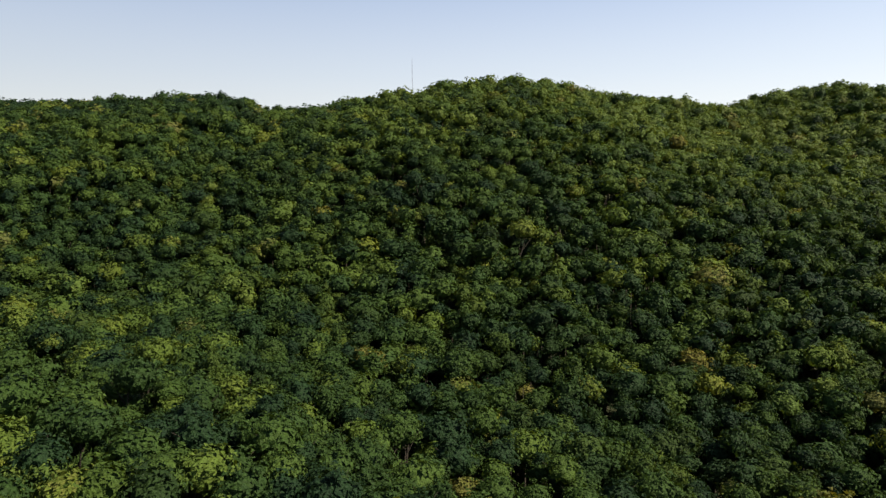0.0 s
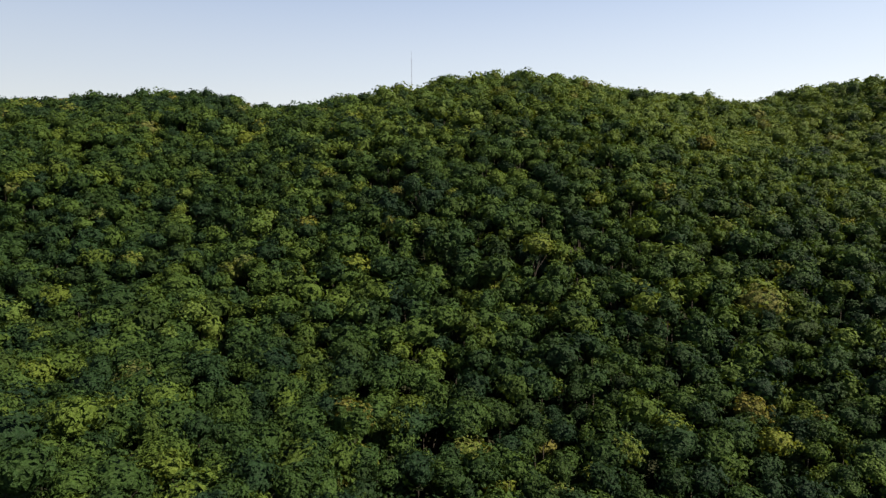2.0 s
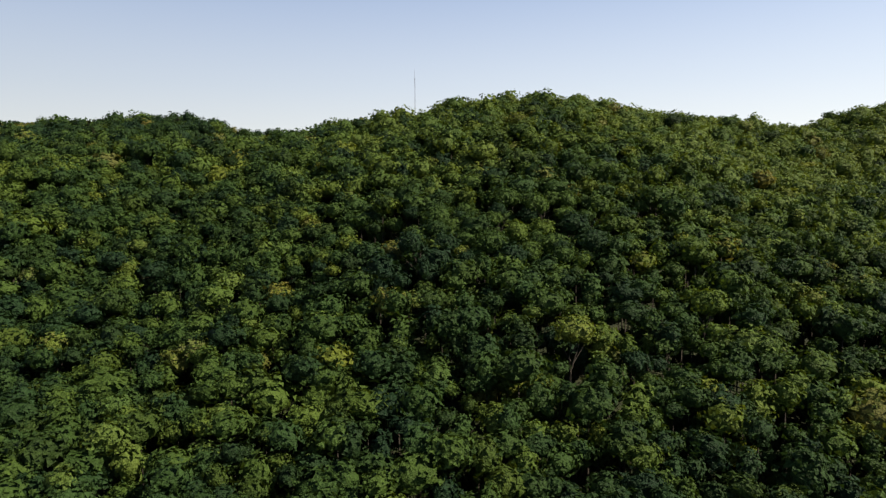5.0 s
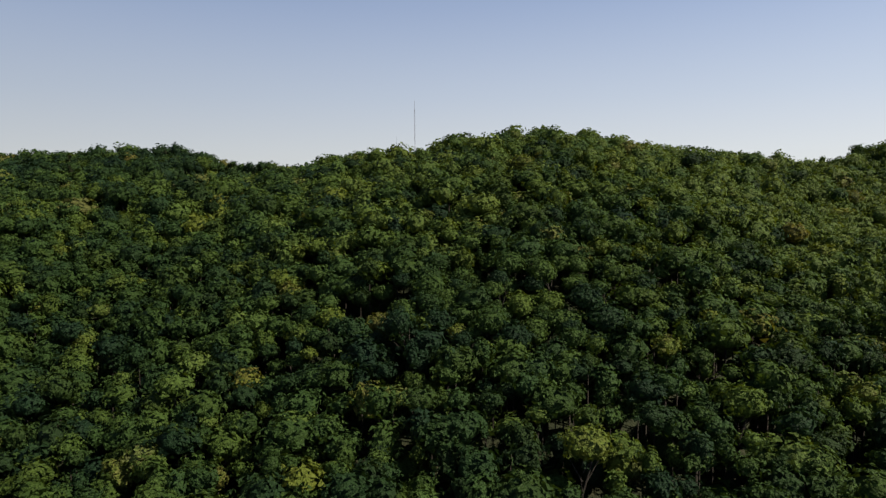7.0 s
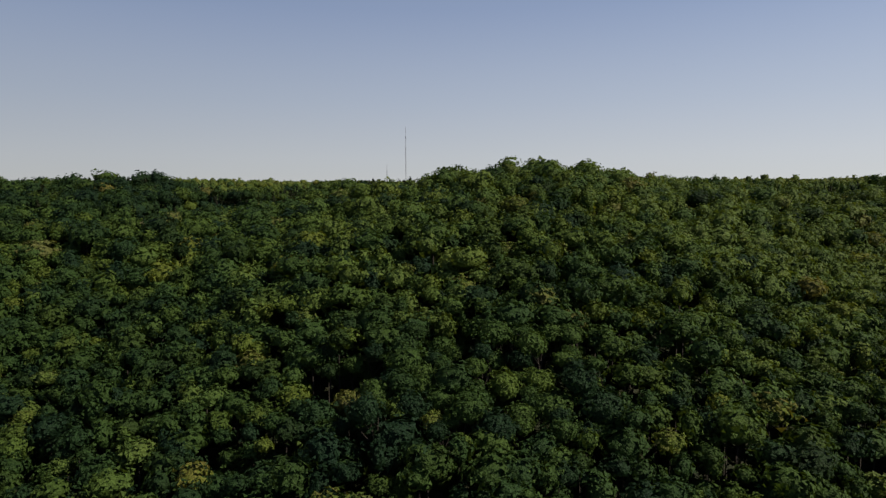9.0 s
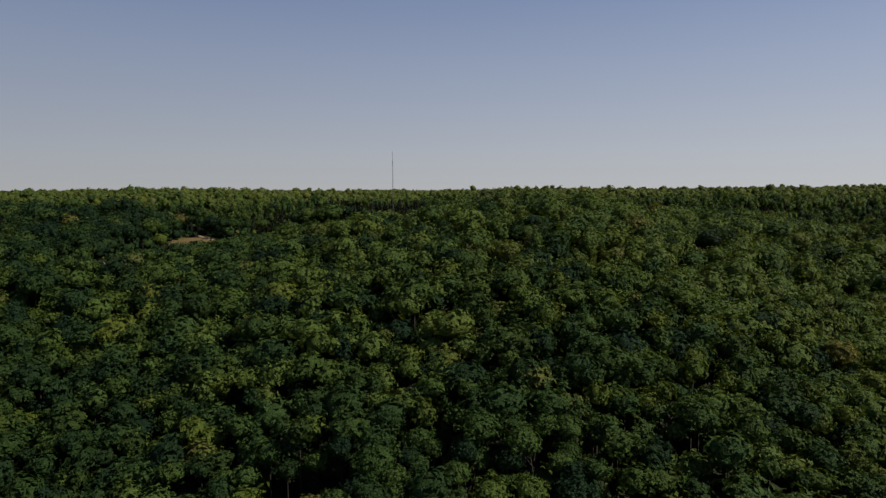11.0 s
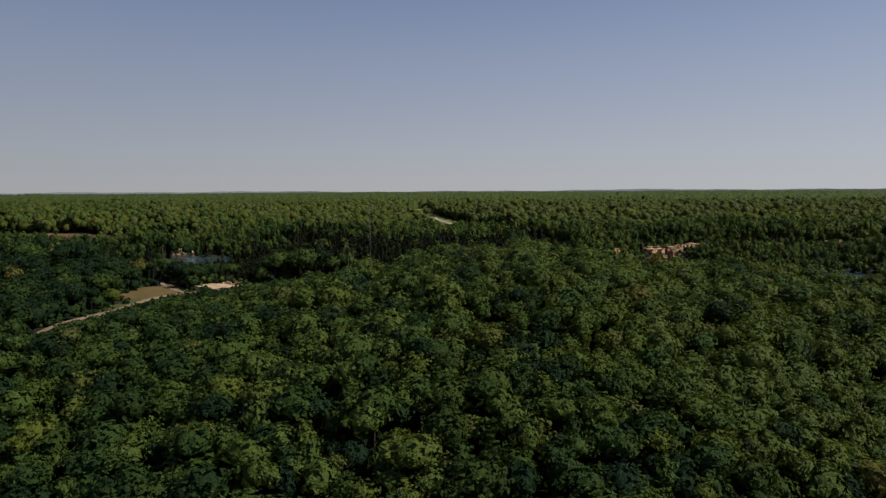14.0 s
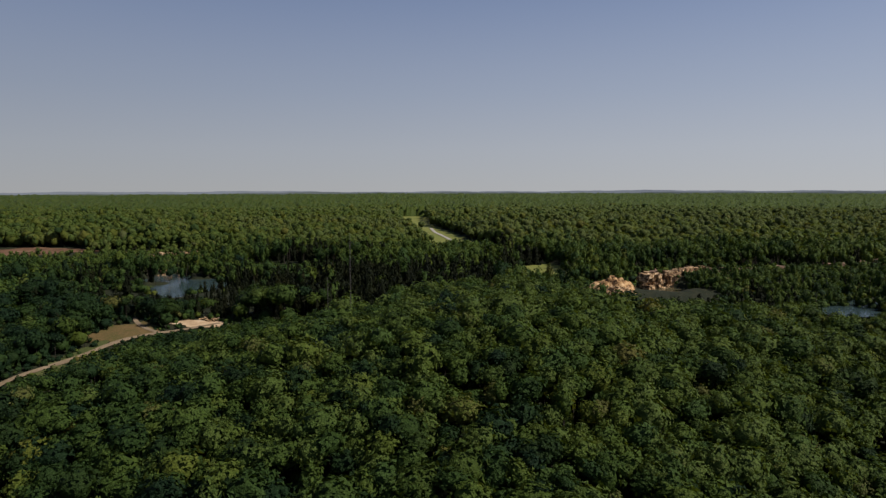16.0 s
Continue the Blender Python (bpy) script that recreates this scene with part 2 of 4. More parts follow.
def height(x, y):
    x, y = np.asarray(x, float), np.asarray(y, float)
    z = -92 * (1 - smooth((y - 110) / 230.0))
    for j, row in enumerate(RELIEF):
        for i, v in enumerate(row):
            if v:
                z = z + v * np.exp(-((x + 210 - 70 * i) ** 2 + (y - 70 - 60 * j) ** 2) / (2 * 58.0 ** 2))
    z = z + 7 * np.exp(-((x + 106) / 20) ** 2 - ((y - 335) / 24) ** 2)
    z = z - 6 * np.exp(-((x + 78) / 14) ** 2 - ((y - 358) / 24) ** 2) - 3 * np.exp(-((x - 120) / 60) ** 2 - ((y - 440) / 25) ** 2)
    z = z + 2.7 * np.exp(-((x - 28) / 38) ** 2 - ((y - 345) / 30) ** 2) + 9 * np.exp(-((x - 218) / 62) ** 2 - ((y - 375) / 42) ** 2) + 3.5 * np.exp(-((x + 222) / 80) ** 2 - ((y - 398) / 50) ** 2)
    z = z - 4.5 * np.exp(-((x - 172) / 20) ** 2 - ((y - 418) / 24) ** 2)
    z = z - 2.5 * np.exp(-((x + 112) / 45) ** 2 - ((y - 450) / 34) ** 2)
    z = z - 3.5 * np.exp(-((x - 120) / 32) ** 2 - ((y - 464) / 24) ** 2) - 3 * np.exp(-((x - 92) / 22) ** 2 - ((y - 412) / 24) ** 2)
    z = z - 3.6 * np.exp(-((x + 26) / 30) ** 2 - ((y - 378) / 26) ** 2)
    z = z + 3.6 * np.exp(-((x - 132) / 32) ** 2 - ((y - 345) / 24) ** 2)
    z = z - 4 * np.exp(-((x - 98) / 36) ** 2 - ((y - 430) / 28) ** 2) + 8 * smooth((y - 600) / 230) + 7 * smooth((y - 900) / 1600)
    far = smooth((y - 400) / 400)
    z = z + far * 2.5 * wobble(x, y, 160.0, 1.0)
    for name, p in PONDS.items():
        d = blob(x, y, p)
        z = z + (p[4] - 2.5 - z) * smooth((1.25 - d) / 0.45)
    return z


# ---- helpers for meshes ----
def mesh_object(name, verts, tris, mat, tint=None, parent=None, smooth_faces=False):
    """One object from arrays of corners and triangles, with a tint for each triangle."""
    me = bpy.data.meshes.new(name)
    n = len(tris)
    me.vertices.add(len(verts))
    me.vertices.foreach_set("co", np.asarray(verts, np.float32).ravel())
    me.loops.add(3 * n)
    me.loops.foreach_set("vertex_index", np.asarray(tris, np.int32).ravel())
    me.polygons.add(n)
    me.polygons.foreach_set("loop_start", np.arange(0, 3 * n, 3, dtype=np.int32))
    if smooth_faces:
        me.polygons.foreach_set("use_smooth", np.ones(n, bool))
    if tint is not None:
        at = me.attributes.new("tint", "FLOAT", "FACE")
        at.data.foreach_set("value", np.asarray(tint, np.float32))
    me.materials.append(mat)
    me.update(calc_edges=True)
    ob = new(name, me)
    ob.parent = parent
    return ob


def part(name, bm, mat, parent, label=""):
    me = bpy.data.meshes.new(name)
    bm.to_mesh(me)
    bm.free()
    me.materials.append(mat)
    ob = new(name, me)
    ob.parent = parent
    return tagged(ob, label)


def grid_tris(nx, ny):
    """Triangles of a sheet of ny rows of nx corners."""
    i = (np.arange(ny - 1)[:, None] * nx + np.arange(nx - 1)[None]).ravel()
    return np.concatenate([np.c_[i, i + 1, i + nx + 1], np.c_[i, i + nx + 1, i + nx]])


# ---- ground ----
def graded(lo, hi, step, out_lo, out_hi, n):
    k = np.linspace(0, 1, n + 1)[1:] ** 2.2
    return np.r_[(lo - k * (lo - out_lo))[::-1], np.arange(lo, hi + 0.1, step), hi + k * (out_hi - hi)]


gx, gy = graded(-342, 342, 6, -6000, 6000, 30), graded(60, 642, 6, -2500, 6000, 34)
GX, GY = np.meshgrid(gx, gy)
ground = mesh_object("ground", np.c_[GX.ravel(), GY.ravel(), height(GX, GY).ravel()], grid_tris(len(gx), len(gy)), M_FLOOR, smooth_faces=True)
tagged(ground, "leafy brown-green forest floor of hill and plateau", "ground", kind="structure")

for nm, p in PONDS.items():
    a = np.linspace(0, 2 * np.pi, 49)[:-1]
    rim = np.c_[p[0] + 1.3 * p[2] * np.cos(a), p[1] + 1.3 * p[3] * np.sin(a), np.full(48, p[4])]
    tris = [(48, k, (k + 1) % 48) for k in range(48)]
    pond = mesh_object("pond_water", np.r_[rim, [(p[0], p[1], p[4])]], tris, M_MURKY if nm == "quarry" else M_WATER)
    tagged(pond, "murky olive pond at the quarry's foot" if nm == "quarry" else "rippled blue-grey pond among trees", "pond", kind="structure")


def ribbon(name, line, width, mat, lift, label, cat, rough_edge=0.15):
    """A strip of road or turf that follows the land."""
    pts = []
    for (ax, ay), (bx, by) in zip(line, line[1:]):
        n = max(2, int(math.hypot(bx - ax, by - ay) / 3))
        pts += [(ax + (bx - ax) * k / n, ay + (by - ay) * k / n) for k in range(n)]
    pts = np.array(pts + [line[-1]], float)
    for _ in range(6):
        pts[1:-1] = (pts[:-2] + 2 * pts[1:-1] + pts[2:]) / 4
    d = np.gradient(pts, axis=0)
    d /= np.linalg.norm(d, axis=1)[:, None]
    nrm = np.c_[d[:, 1], -d[:, 0]]
    w = width if np.ndim(width) else np.full(len(pts), width)
    if np.ndim(width):
        w = np.interp(np.linspace(0, 1, len(pts)), np.linspace(0, 1, len(width)), width)
    rows = []
    for k in (-0.5, -0.25, 0, 0.25, 0.5):
        q = pts + nrm * (w * (k + (rough_edge * wobble(pts[:, 0], pts[:, 1], 7.0, k * 9) if abs(k) > 0.4 else 0)))[:, None]
        rows.append(np.c_[q, height(q[:, 0], q[:, 1]) + lift])
    v = np.stack(rows, 1).reshape(-1, 3)
    ob = mesh_object(name, v, grid_tris(5, len(pts)), mat, smooth_faces=True)
    return tagged(ob, label, cat, kind="structure")


def patch(name, c, mat, lift, label, cat, seed=0.0, step=3.0):
    """An uneven oval of bare or grassy ground, following the land."""
    cx, cy, a, b = c
    na = 40
    ang = np.linspace(0, 2 * np.pi, na + 1)[:-1]
    out = 1 + 0.22 * np.sin(2 * ang + seed) + 0.12 * np.sin(5 * ang + seed * 2) + 0.08 * np.sin(9 * ang + seed * 3)
    v, nr = [(cx, cy)], max(2, int(max(a, b) / step))
    for r in range(1, nr + 1):
        v += [(cx + a * o * r / nr * math.cos(t), cy + b * o * r / nr * math.sin(t)) for t, o in zip(ang, out)]
    v = np.array(v)
    tris = [(0, 1 + k, 1 + (k + 1) % na) for k in range(na)]
    for r in range(nr - 1):
        for k in range(na):
            p0, p1 = 1 + r * na + k, 1 + r * na + (k + 1) % na
            tris += [(p0, p0 + na, p1 + na), (p0, p1 + na, p1)]
    ob = mesh_object(name, np.c_[v, height(v[:, 0], v[:, 1]) + lift], tris, mat, smooth_faces=True)
    return tagged(ob, label, cat, kind="structure")


ribbon("road", ROAD, 2.2, M_TRACK, 0.35, "pale dirt track along the forest edge", "dirt road")
ribbon("road", SIDE_TRACK, 2.0, M_TRACK, 0.35, "narrow dirt track through dry grass", "dirt road")
patch("grass_verge", (-101, 358, 4, 24), M_GRASS, 0.12, "rough dry verge beside the dirt track", "grass", 2.6)
CLEARING = (-101, 390, 9, 13)
patch("grass_clearing", CLEARING, M_DRY, 0.2, "dry brownish grass clearing beside the track", "clearing", 0.4)
SANDPIT = (-79, 404, 10, 5.5)
patch("sand_yard", SANDPIT, M_SAND, 0.28, "pale sand and gravel yard at the track's end", "gravel yard", 2.0)
GLADE = (72, 572, 14, 44)
patch("grass_clearing", GLADE, M_MEADOW, 0.2, "small green glade among the trees", "clearing", 1.1)
for k, c in enumerate(CLAY):
    patch("bare_earth", c, M_CLAY, 0.25, "bare reddish clay ground beyond the pond", "bare earth", k * 1.7)
ribbon("meadow", MEADOW, (40, 40, 40, 40, 42, 46, 50, 50), M_MEADOW, 0.3, "long grassy ride cut through the woods", "meadow")
ribbon("road", MEADOW_ROAD, 3.4, M_ASPHALT, 0.7, "pale road along the grassy ride", "road", 0.02)

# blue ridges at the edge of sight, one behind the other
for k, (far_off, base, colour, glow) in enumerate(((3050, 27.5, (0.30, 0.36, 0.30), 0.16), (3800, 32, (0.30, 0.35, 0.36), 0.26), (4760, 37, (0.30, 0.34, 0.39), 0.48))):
    ang = np.linspace(radians(-62), radians(62), 481)
    top = base + 3 * np.sin(ang * 9 + 1 + k * 2.1) + 2.4 * np.sin(ang * 23 + k) + 1.6 * np.sin(ang * 61 + 2 + k) + 0.9 * np.sin(ang * 190 + k) + 0.5 * np.sin(ang * 610)
    rx, ry = far_off * np.sin(ang), 150 + far_off * np.cos(ang)
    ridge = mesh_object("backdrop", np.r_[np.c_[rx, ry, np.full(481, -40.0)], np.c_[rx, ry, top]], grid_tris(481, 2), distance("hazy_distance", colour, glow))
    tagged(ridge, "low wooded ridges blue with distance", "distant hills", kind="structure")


# ---- trees ----
rng = np.random.default_rng(7)


def ball(sub):
    bm = bmesh.new()
    bmesh.ops.create_icosphere(bm, subdivisions=sub, radius=1)
    v, f = np.array([v.co[:] for v in bm.verts]), np.array([[v.index for v in f.verts] for f in bm.faces])
    bm.free()
    return v, f


COARSE, FINE = ball(1), ball(2)


def unit(v):
    return v / np.linalg.norm(v, axis=-1, keepdims=True)


def shell(kind):
    """The rough outline of a crown of radius 1: for directions, how far out the leaves reach."""
    bulges = unit(rng.normal(size=(7, 3)) + (0, 0, 0.4))
    gains = rng.uniform(-0.16, 0.24, 7)
    lean = rng.uniform(-0.16, 0.16, 2)

    def reach(d):
        out = 0.9 + np.sum(gains * np.exp(-(1 - d @ bulges.T) / 0.22), axis=1)
        if kind == "upright":
            axes = np.array((0.74, 0.74, 1.25))
        elif kind == "pine":
            axes = np.array((0.62, 0.62, 1.5))
        else:
            axes = np.array((1.0, 1.0, 0.86))
        p = d * axes * out[:, None]
        if kind == "pine":
            p[:, :2] *= (1.12 - 0.55 * np.clip(p[:, 2:] + 0.1, 0, 1.6) / 1.6)
        p[:, :2] += lean * np.clip(p[:, 2:], 0, 1)
        return p
    return reach


def crown(kind, clumps, cards, size, core=0.72, lump=None, spread=(0.17, 0.28)):
    """A crown as corners and triangles: a dense uneven heart, tufts of leaves round it, and each tuft many small tilted sprays."""
    reach = shell(kind)
    lump = lump or COARSE
    V, F, n = [reach(lump[0]) * core * rng.uniform(0.88, 1.1, (len(lump[0]), 1))], [lump[1]], len(lump[0])
    k = np.arange(clumps) + 0.5
    up = 1 - k / clumps * 1.22
    turn = k * 2.39996 + rng.uniform(0, 6.28)
    side = np.sqrt(np.maximum(0, 1 - up * up))
    d = unit(np.c_[side * np.cos(turn), side * np.sin(turn), up] + rng.normal(size=(clumps, 3)) * 0.16)
    centre = reach(d) * rng.uniform(0.76, 0.93, (clumps, 1))
    rc = rng.uniform(*spread, clumps) * (3.2 / math.sqrt(clumps)) ** 0.5
    pick = rng.choice(clumps, size=cards, p=rc ** 2 / np.sum(rc ** 2))
    e = unit(rng.normal(size=(cards, 3)) + 0.75 * d[pick] + (0, 0, 0.35))
    P = centre[pick] + e * rc[pick][:, None] * rng.uniform(0.7, 1.12, (cards, 1)) * (1, 1, 0.8)
    N = unit(0.65 * e + 0.45 * d[pick] + (0, 0, 0.15) + rng.normal(size=(cards, 3)) * 0.32)
    s = size * rng.uniform(0.6, 1.4, (cards, 1))
    fill = rng.uniform(size=cards) < 0.42          # wide sprays between the tufts
    g = unit(rng.normal(size=(cards, 3)) + (0, 0, 0.35))
    P = np.where(fill[:, None], reach(g) * rng.uniform(0.7, 0.86, (cards, 1)), P)
    N = np.where(fill[:, None], unit(g + rng.normal(size=(cards, 3)) * 0.25), N)
    s = np.where(fill[:, None], 1.4 * s, s)
    t1 = unit(np.cross(N, rng.normal(size=(cards, 3))))
    t2 = np.cross(N, t1)
    j = lambda: rng.uniform(0.55, 1.2, (cards, 1))
    V.append(np.stack([P - t1 * s * j() - t2 * s * 0.6 * j(), P + t1 * s * j() - t2 * s * 0.6 * j(), P + t2 * s * 1.2 * j()], 1).reshape(-1, 3))
    i = n + 3 * np.arange(cards)
    F.append(np.c_[i, i + 1, i + 2])
    return np.concatenate(V), np.concatenate(F)


def scatter(x0, x1, y0, y1, step, keep):
    """Jittered places in a box, those that keep() lets stand."""
    nx, ny = int((x1 - x0) / step), int((y1 - y0) / (step * 0.87))
    X, Y = np.meshgrid(np.arange(nx), np.arange(ny))
    X = x0 + (X + 0.5 * (Y % 2) + rng.uniform(-0.46, 0.46, X.shape)) * step
    Y = y0 + (Y + rng.uniform(-0.46, 0.46, Y.shape)) * step * 0.87
    X, Y = X.ravel(), Y.ravel()
    k = keep(X, Y)
    return X[k], Y[k]


def open_ground(x, y, room=1.0):
    """Where no tree stands; room: how far trees keep off."""
    no = polyline_distance(x, y, ROAD) < 1.3 + 3.4 * room
    no |= polyline_distance(x, y, [(a + 3, b - 4) for a, b in ROAD]) < 5 * room
    no |= polyline_distance(x, y, SIDE_TRACK) < 0.8 + 2.0 * room
    no |= polyline_distance(x, y, MEADOW) < (16 + 5 * room) * (1 - 0.45 * np.exp(-((y - 925) / 30) ** 2)) + 3 * wobble(x, y, 26.0)
    no |= polyline_distance(x, y, MEADOW_ROAD) < 7 + 5 * room
    for c in (CLEARING, SANDPIT, GLADE, *CLAY):
        no |= blob(x, y, c, 2.0) < 0.86 + 0.26 * room
    for p in PONDS.values():
        no |= blob(x, y, p) < 0.99
    for line in (BUTTRESS, RECESS, WALL, LEDGE_LINE, FAR_LEDGE, OUTCROP, POND_BANK):
        no |= polyline_distance(x, y, line) < 3.6 * room
    no |= np.hypot((x + 70) / 9, (y - 98) / 22) < 1
    no |= np.hypot((x - 183) / 15, (y - 427) / 8) < room
    no |= np.hypot((x - 154) / 13, (y - 537) / 8) < room
    no |= np.hypot((x + 128) / 28, (y - 472) / 13) < room
    no |= np.hypot((x - 94) / 21, (y - 484) / 25) < max(room, 0.8)
    no |= np.hypot((x - 126) / 27, (y - 491) / 21) < max(room, 0.85)
    return no


def oval(x, y, cx, cy, a, b):
    """1 inside an oval, falling off to 0 round it."""
    return np.exp(-((x - cx) / a) ** 6 - ((y - cy) / b) ** 6)


def pine_share(x, y):
    """How many of the trees are pines."""
    edge = np.interp(x, (-62, -28, -13, 7, 30, 46), (416, 400, 396, 414, 440, 486))
    s = 0.95 * smooth((y - edge) / 12) * smooth((536 - y) / 12) * smooth((x + 92) / 16) * smooth((54 - x) / 8)
    s = np.maximum(s, 0.9 * oval(x, y, -70, 622, 66, 13))
    s = np.maximum(s, 0.92 * oval(x, y, -112, 448, 62, 36))
    s = np.maximum(s, 0.8 * np.exp(-((x + 92) / 30) ** 4 - ((y - 505) / 50) ** 4))
    s = np.maximum(s, 0.35 * np.exp(-((x + 190) / 60) ** 4 - ((y - 450) / 90) ** 4))
    s = np.maximum(s, 0.92 * np.exp(-((x - 128) / 44) ** 4 - ((y - 455) / 30) ** 4))
    s = np.maximum(s, 0.9 * np.exp(-((x - 52) / 16) ** 4 - ((y - 590) / 16) ** 4))
    return np.maximum(s, 0.04 * smooth((y - 420) / 60) + 0.25 * np.exp(-((x - 220) / 90) ** 2 - ((y - 520) / 70) ** 2))


def young(x, y):
    """Low growth round the quarry, ponds and track, 0 to 1."""
    s = 0.7 * oval(x, y, 195, 478, 125, 72)
    s = np.maximum(s, 0.4 * oval(x, y, -92, 402, 32, 18))
    s = np.maximum(s, 0.62 * oval(x, y, -115, 428, 60, 22))
    s = np.maximum(s, 0.3 * oval(x, y, -115, 350, 22, 38))
    s = np.maximum(s, 0.6 * oval(x, y, 154, 388, 24, 22))
    s = np.maximum(s, 0.7 * oval(x, y, -212, 538, 30, 42))
    for c in ((-122, 460, 54, 42), (-196, 598, 62, 34), (-245, 578, 40, 14), (-98, 572, 40, 12), (-85, 562, 52, 26), (178, 425, 24, 22), (128, 484, 36, 22), (92, 462, 16, 16), (192, 538, 66, 20), (-290, 620, 135, 66), (14, 672, 40, 38), (70, 560, 16, 50), (-85, 545, 24, 36), (46, 548, 22, 22), (235, 560, 70, 16), (182, 416, 22, 20), (67, 496, 16, 26)):
        s = np.maximum(s, oval(x, y, *c))
    s = np.maximum(s, 0.5 * np.exp(-(polyline_distance(x, y, [(a + 4, b - 30) for a, b in MEADOW]) / 30) ** 4))
    return s


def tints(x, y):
    """Tree colours: drifting from stand to stand, mixed tree by tree, with the hill's light and shade tinted in."""
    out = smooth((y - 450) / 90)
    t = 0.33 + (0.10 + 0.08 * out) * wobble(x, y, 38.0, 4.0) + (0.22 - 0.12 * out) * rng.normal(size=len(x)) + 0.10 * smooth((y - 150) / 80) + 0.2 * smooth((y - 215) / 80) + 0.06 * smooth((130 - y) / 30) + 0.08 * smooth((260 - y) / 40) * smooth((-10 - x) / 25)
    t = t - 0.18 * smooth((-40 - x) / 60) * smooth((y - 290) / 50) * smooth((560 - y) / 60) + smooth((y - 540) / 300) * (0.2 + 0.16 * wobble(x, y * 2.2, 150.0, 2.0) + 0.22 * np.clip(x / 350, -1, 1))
    # crest tinted lighter, slope, gully and track edge darker, for sun and shade there
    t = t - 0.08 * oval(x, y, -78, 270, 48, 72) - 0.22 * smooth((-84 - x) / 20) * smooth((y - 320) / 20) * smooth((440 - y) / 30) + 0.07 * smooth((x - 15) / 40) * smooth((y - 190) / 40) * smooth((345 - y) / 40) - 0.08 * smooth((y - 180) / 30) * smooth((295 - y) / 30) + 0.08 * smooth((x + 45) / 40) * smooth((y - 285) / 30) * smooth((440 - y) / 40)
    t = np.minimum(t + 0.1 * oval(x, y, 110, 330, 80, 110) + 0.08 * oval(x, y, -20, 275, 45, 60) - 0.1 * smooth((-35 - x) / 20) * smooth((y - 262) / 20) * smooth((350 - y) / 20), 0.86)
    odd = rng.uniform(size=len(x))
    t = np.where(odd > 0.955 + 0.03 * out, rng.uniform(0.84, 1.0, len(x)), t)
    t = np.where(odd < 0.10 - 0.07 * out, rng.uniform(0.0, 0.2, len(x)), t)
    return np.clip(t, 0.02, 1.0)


def forest(name, label, X, Y, templates, radius, tall, mat, depth=1.1, trunk=True):
    """A joined stand of trees. radius and tall: arrays, in metres."""
    Z = height(X, Y)
    which = rng.integers(0, len(templates), len(X))
    turn = rng.uniform(0, 2 * np.pi, len(X))
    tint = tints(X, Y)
    V, F, T, n = [], [], [], 0
    for k, (tv, tf) in enumerate(templates):
        i = np.nonzero(which == k)[0]
        if not len(i):
            continue
        ca, sa = np.cos(turn[i])[:, None], np.sin(turn[i])[:, None]
        rad = radius[i][:, None]
        stretch = rng.uniform(0.8, 1.25, (len(i), 1))
        x, y = tv[None, :, 0] * rad * stretch, tv[None, :, 1] * rad / stretch
        zt = tv[:, 2].max()
        deep = np.minimum(tall[i], radius[i] * zt * depth)[:, None] / zt
        z = tall[i][:, None] - (zt - tv[None, :, 2]) * deep
        V.append(np.stack([X[i][:, None] + x * ca - y * sa, Y[i][:, None] + x * sa + y * ca, Z[i][:, None] + z], 2).reshape(-1, 3))
        F.append((tf[None] + (n + len(tv) * np.arange(len(i)))[:, None, None]).reshape(-1, 3))
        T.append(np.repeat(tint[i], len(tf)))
        n += len(tv) * len(i)
    ob = mesh_object(name, np.concatenate(V), np.concatenate(F), mat, np.concatenate(T), smooth_faces=True)
    tagged(ob, label, "trees", kind="stuff")
    if trunk:
        a = np.arange(3) * 2.0944
        ring = np.c_[np.cos(a), np.sin(a)]
        r0 = 0.015 * tall
        low = np.concatenate([ring[None] * r0[:, None, None] + np.c_[X, Y][:, None], np.broadcast_to((Z - 0.4)[:, None, None], (len(X), 3, 1))], 2)
        high = np.concatenate([ring[None] * 0.4 * r0[:, None, None] + np.c_[X, Y][:, None], np.broadcast_to((Z + 0.7 * tall)[:, None, None], (len(X), 3, 1))], 2)
        f = np.array([(k, (k + 1) % 3, 3 + (k + 1) % 3) for k in range(3)] + [(k, 3 + (k + 1) % 3, 3 + k) for k in range(3)])
        t = mesh_object("trunks", np.concatenate([low, high], 1).reshape(-1, 3), (f[None] + 6 * np.arange(len(X))[:, None, None]).reshape(-1, 3), M_BARK, parent=ob)
        t["kind"] = "stuff"
    return ob


def trunk_mesh(bm, tall, r):
    """A tapered trunk with five limbs."""
    def limb(a, b, ra, rb, sides=6):
        ax = (b - a).normalized()
        u = ax.orthogonal().normalized()
        w = ax.cross(u)
        rings = []
        for p, q in ((a, ra), (b, rb)):
            rings.append([bm.verts.new(p + (u * math.cos(k * 2 * math.pi / sides) + w * math.sin(k * 2 * math.pi / sides)) * q) for k in range(sides)])
        for k in range(sides):
            bm.faces.new((rings[0][k], rings[0][(k + 1) % sides], rings[1][(k + 1) % sides], rings[1][k]))
    limb(Vector((0, 0, -0.6)), Vector((0.1, 0, 0.45 * tall)), r, r * 0.7)
    limb(Vector((0.1, 0, 0.45 * tall)), Vector((0, 0.1, 0.85 * tall)), r * 0.7, r * 0.25)
    for k in range(5):
        a = k * 2.4
        z = (0.42 + 0.07 * k) * tall
        limb(Vector((0.1, 0, z)), Vector((0.17 * tall * math.cos(a), 0.17 * tall * math.sin(a), z + 0.22 * tall)), r * 0.4, r * 0.12, 5)


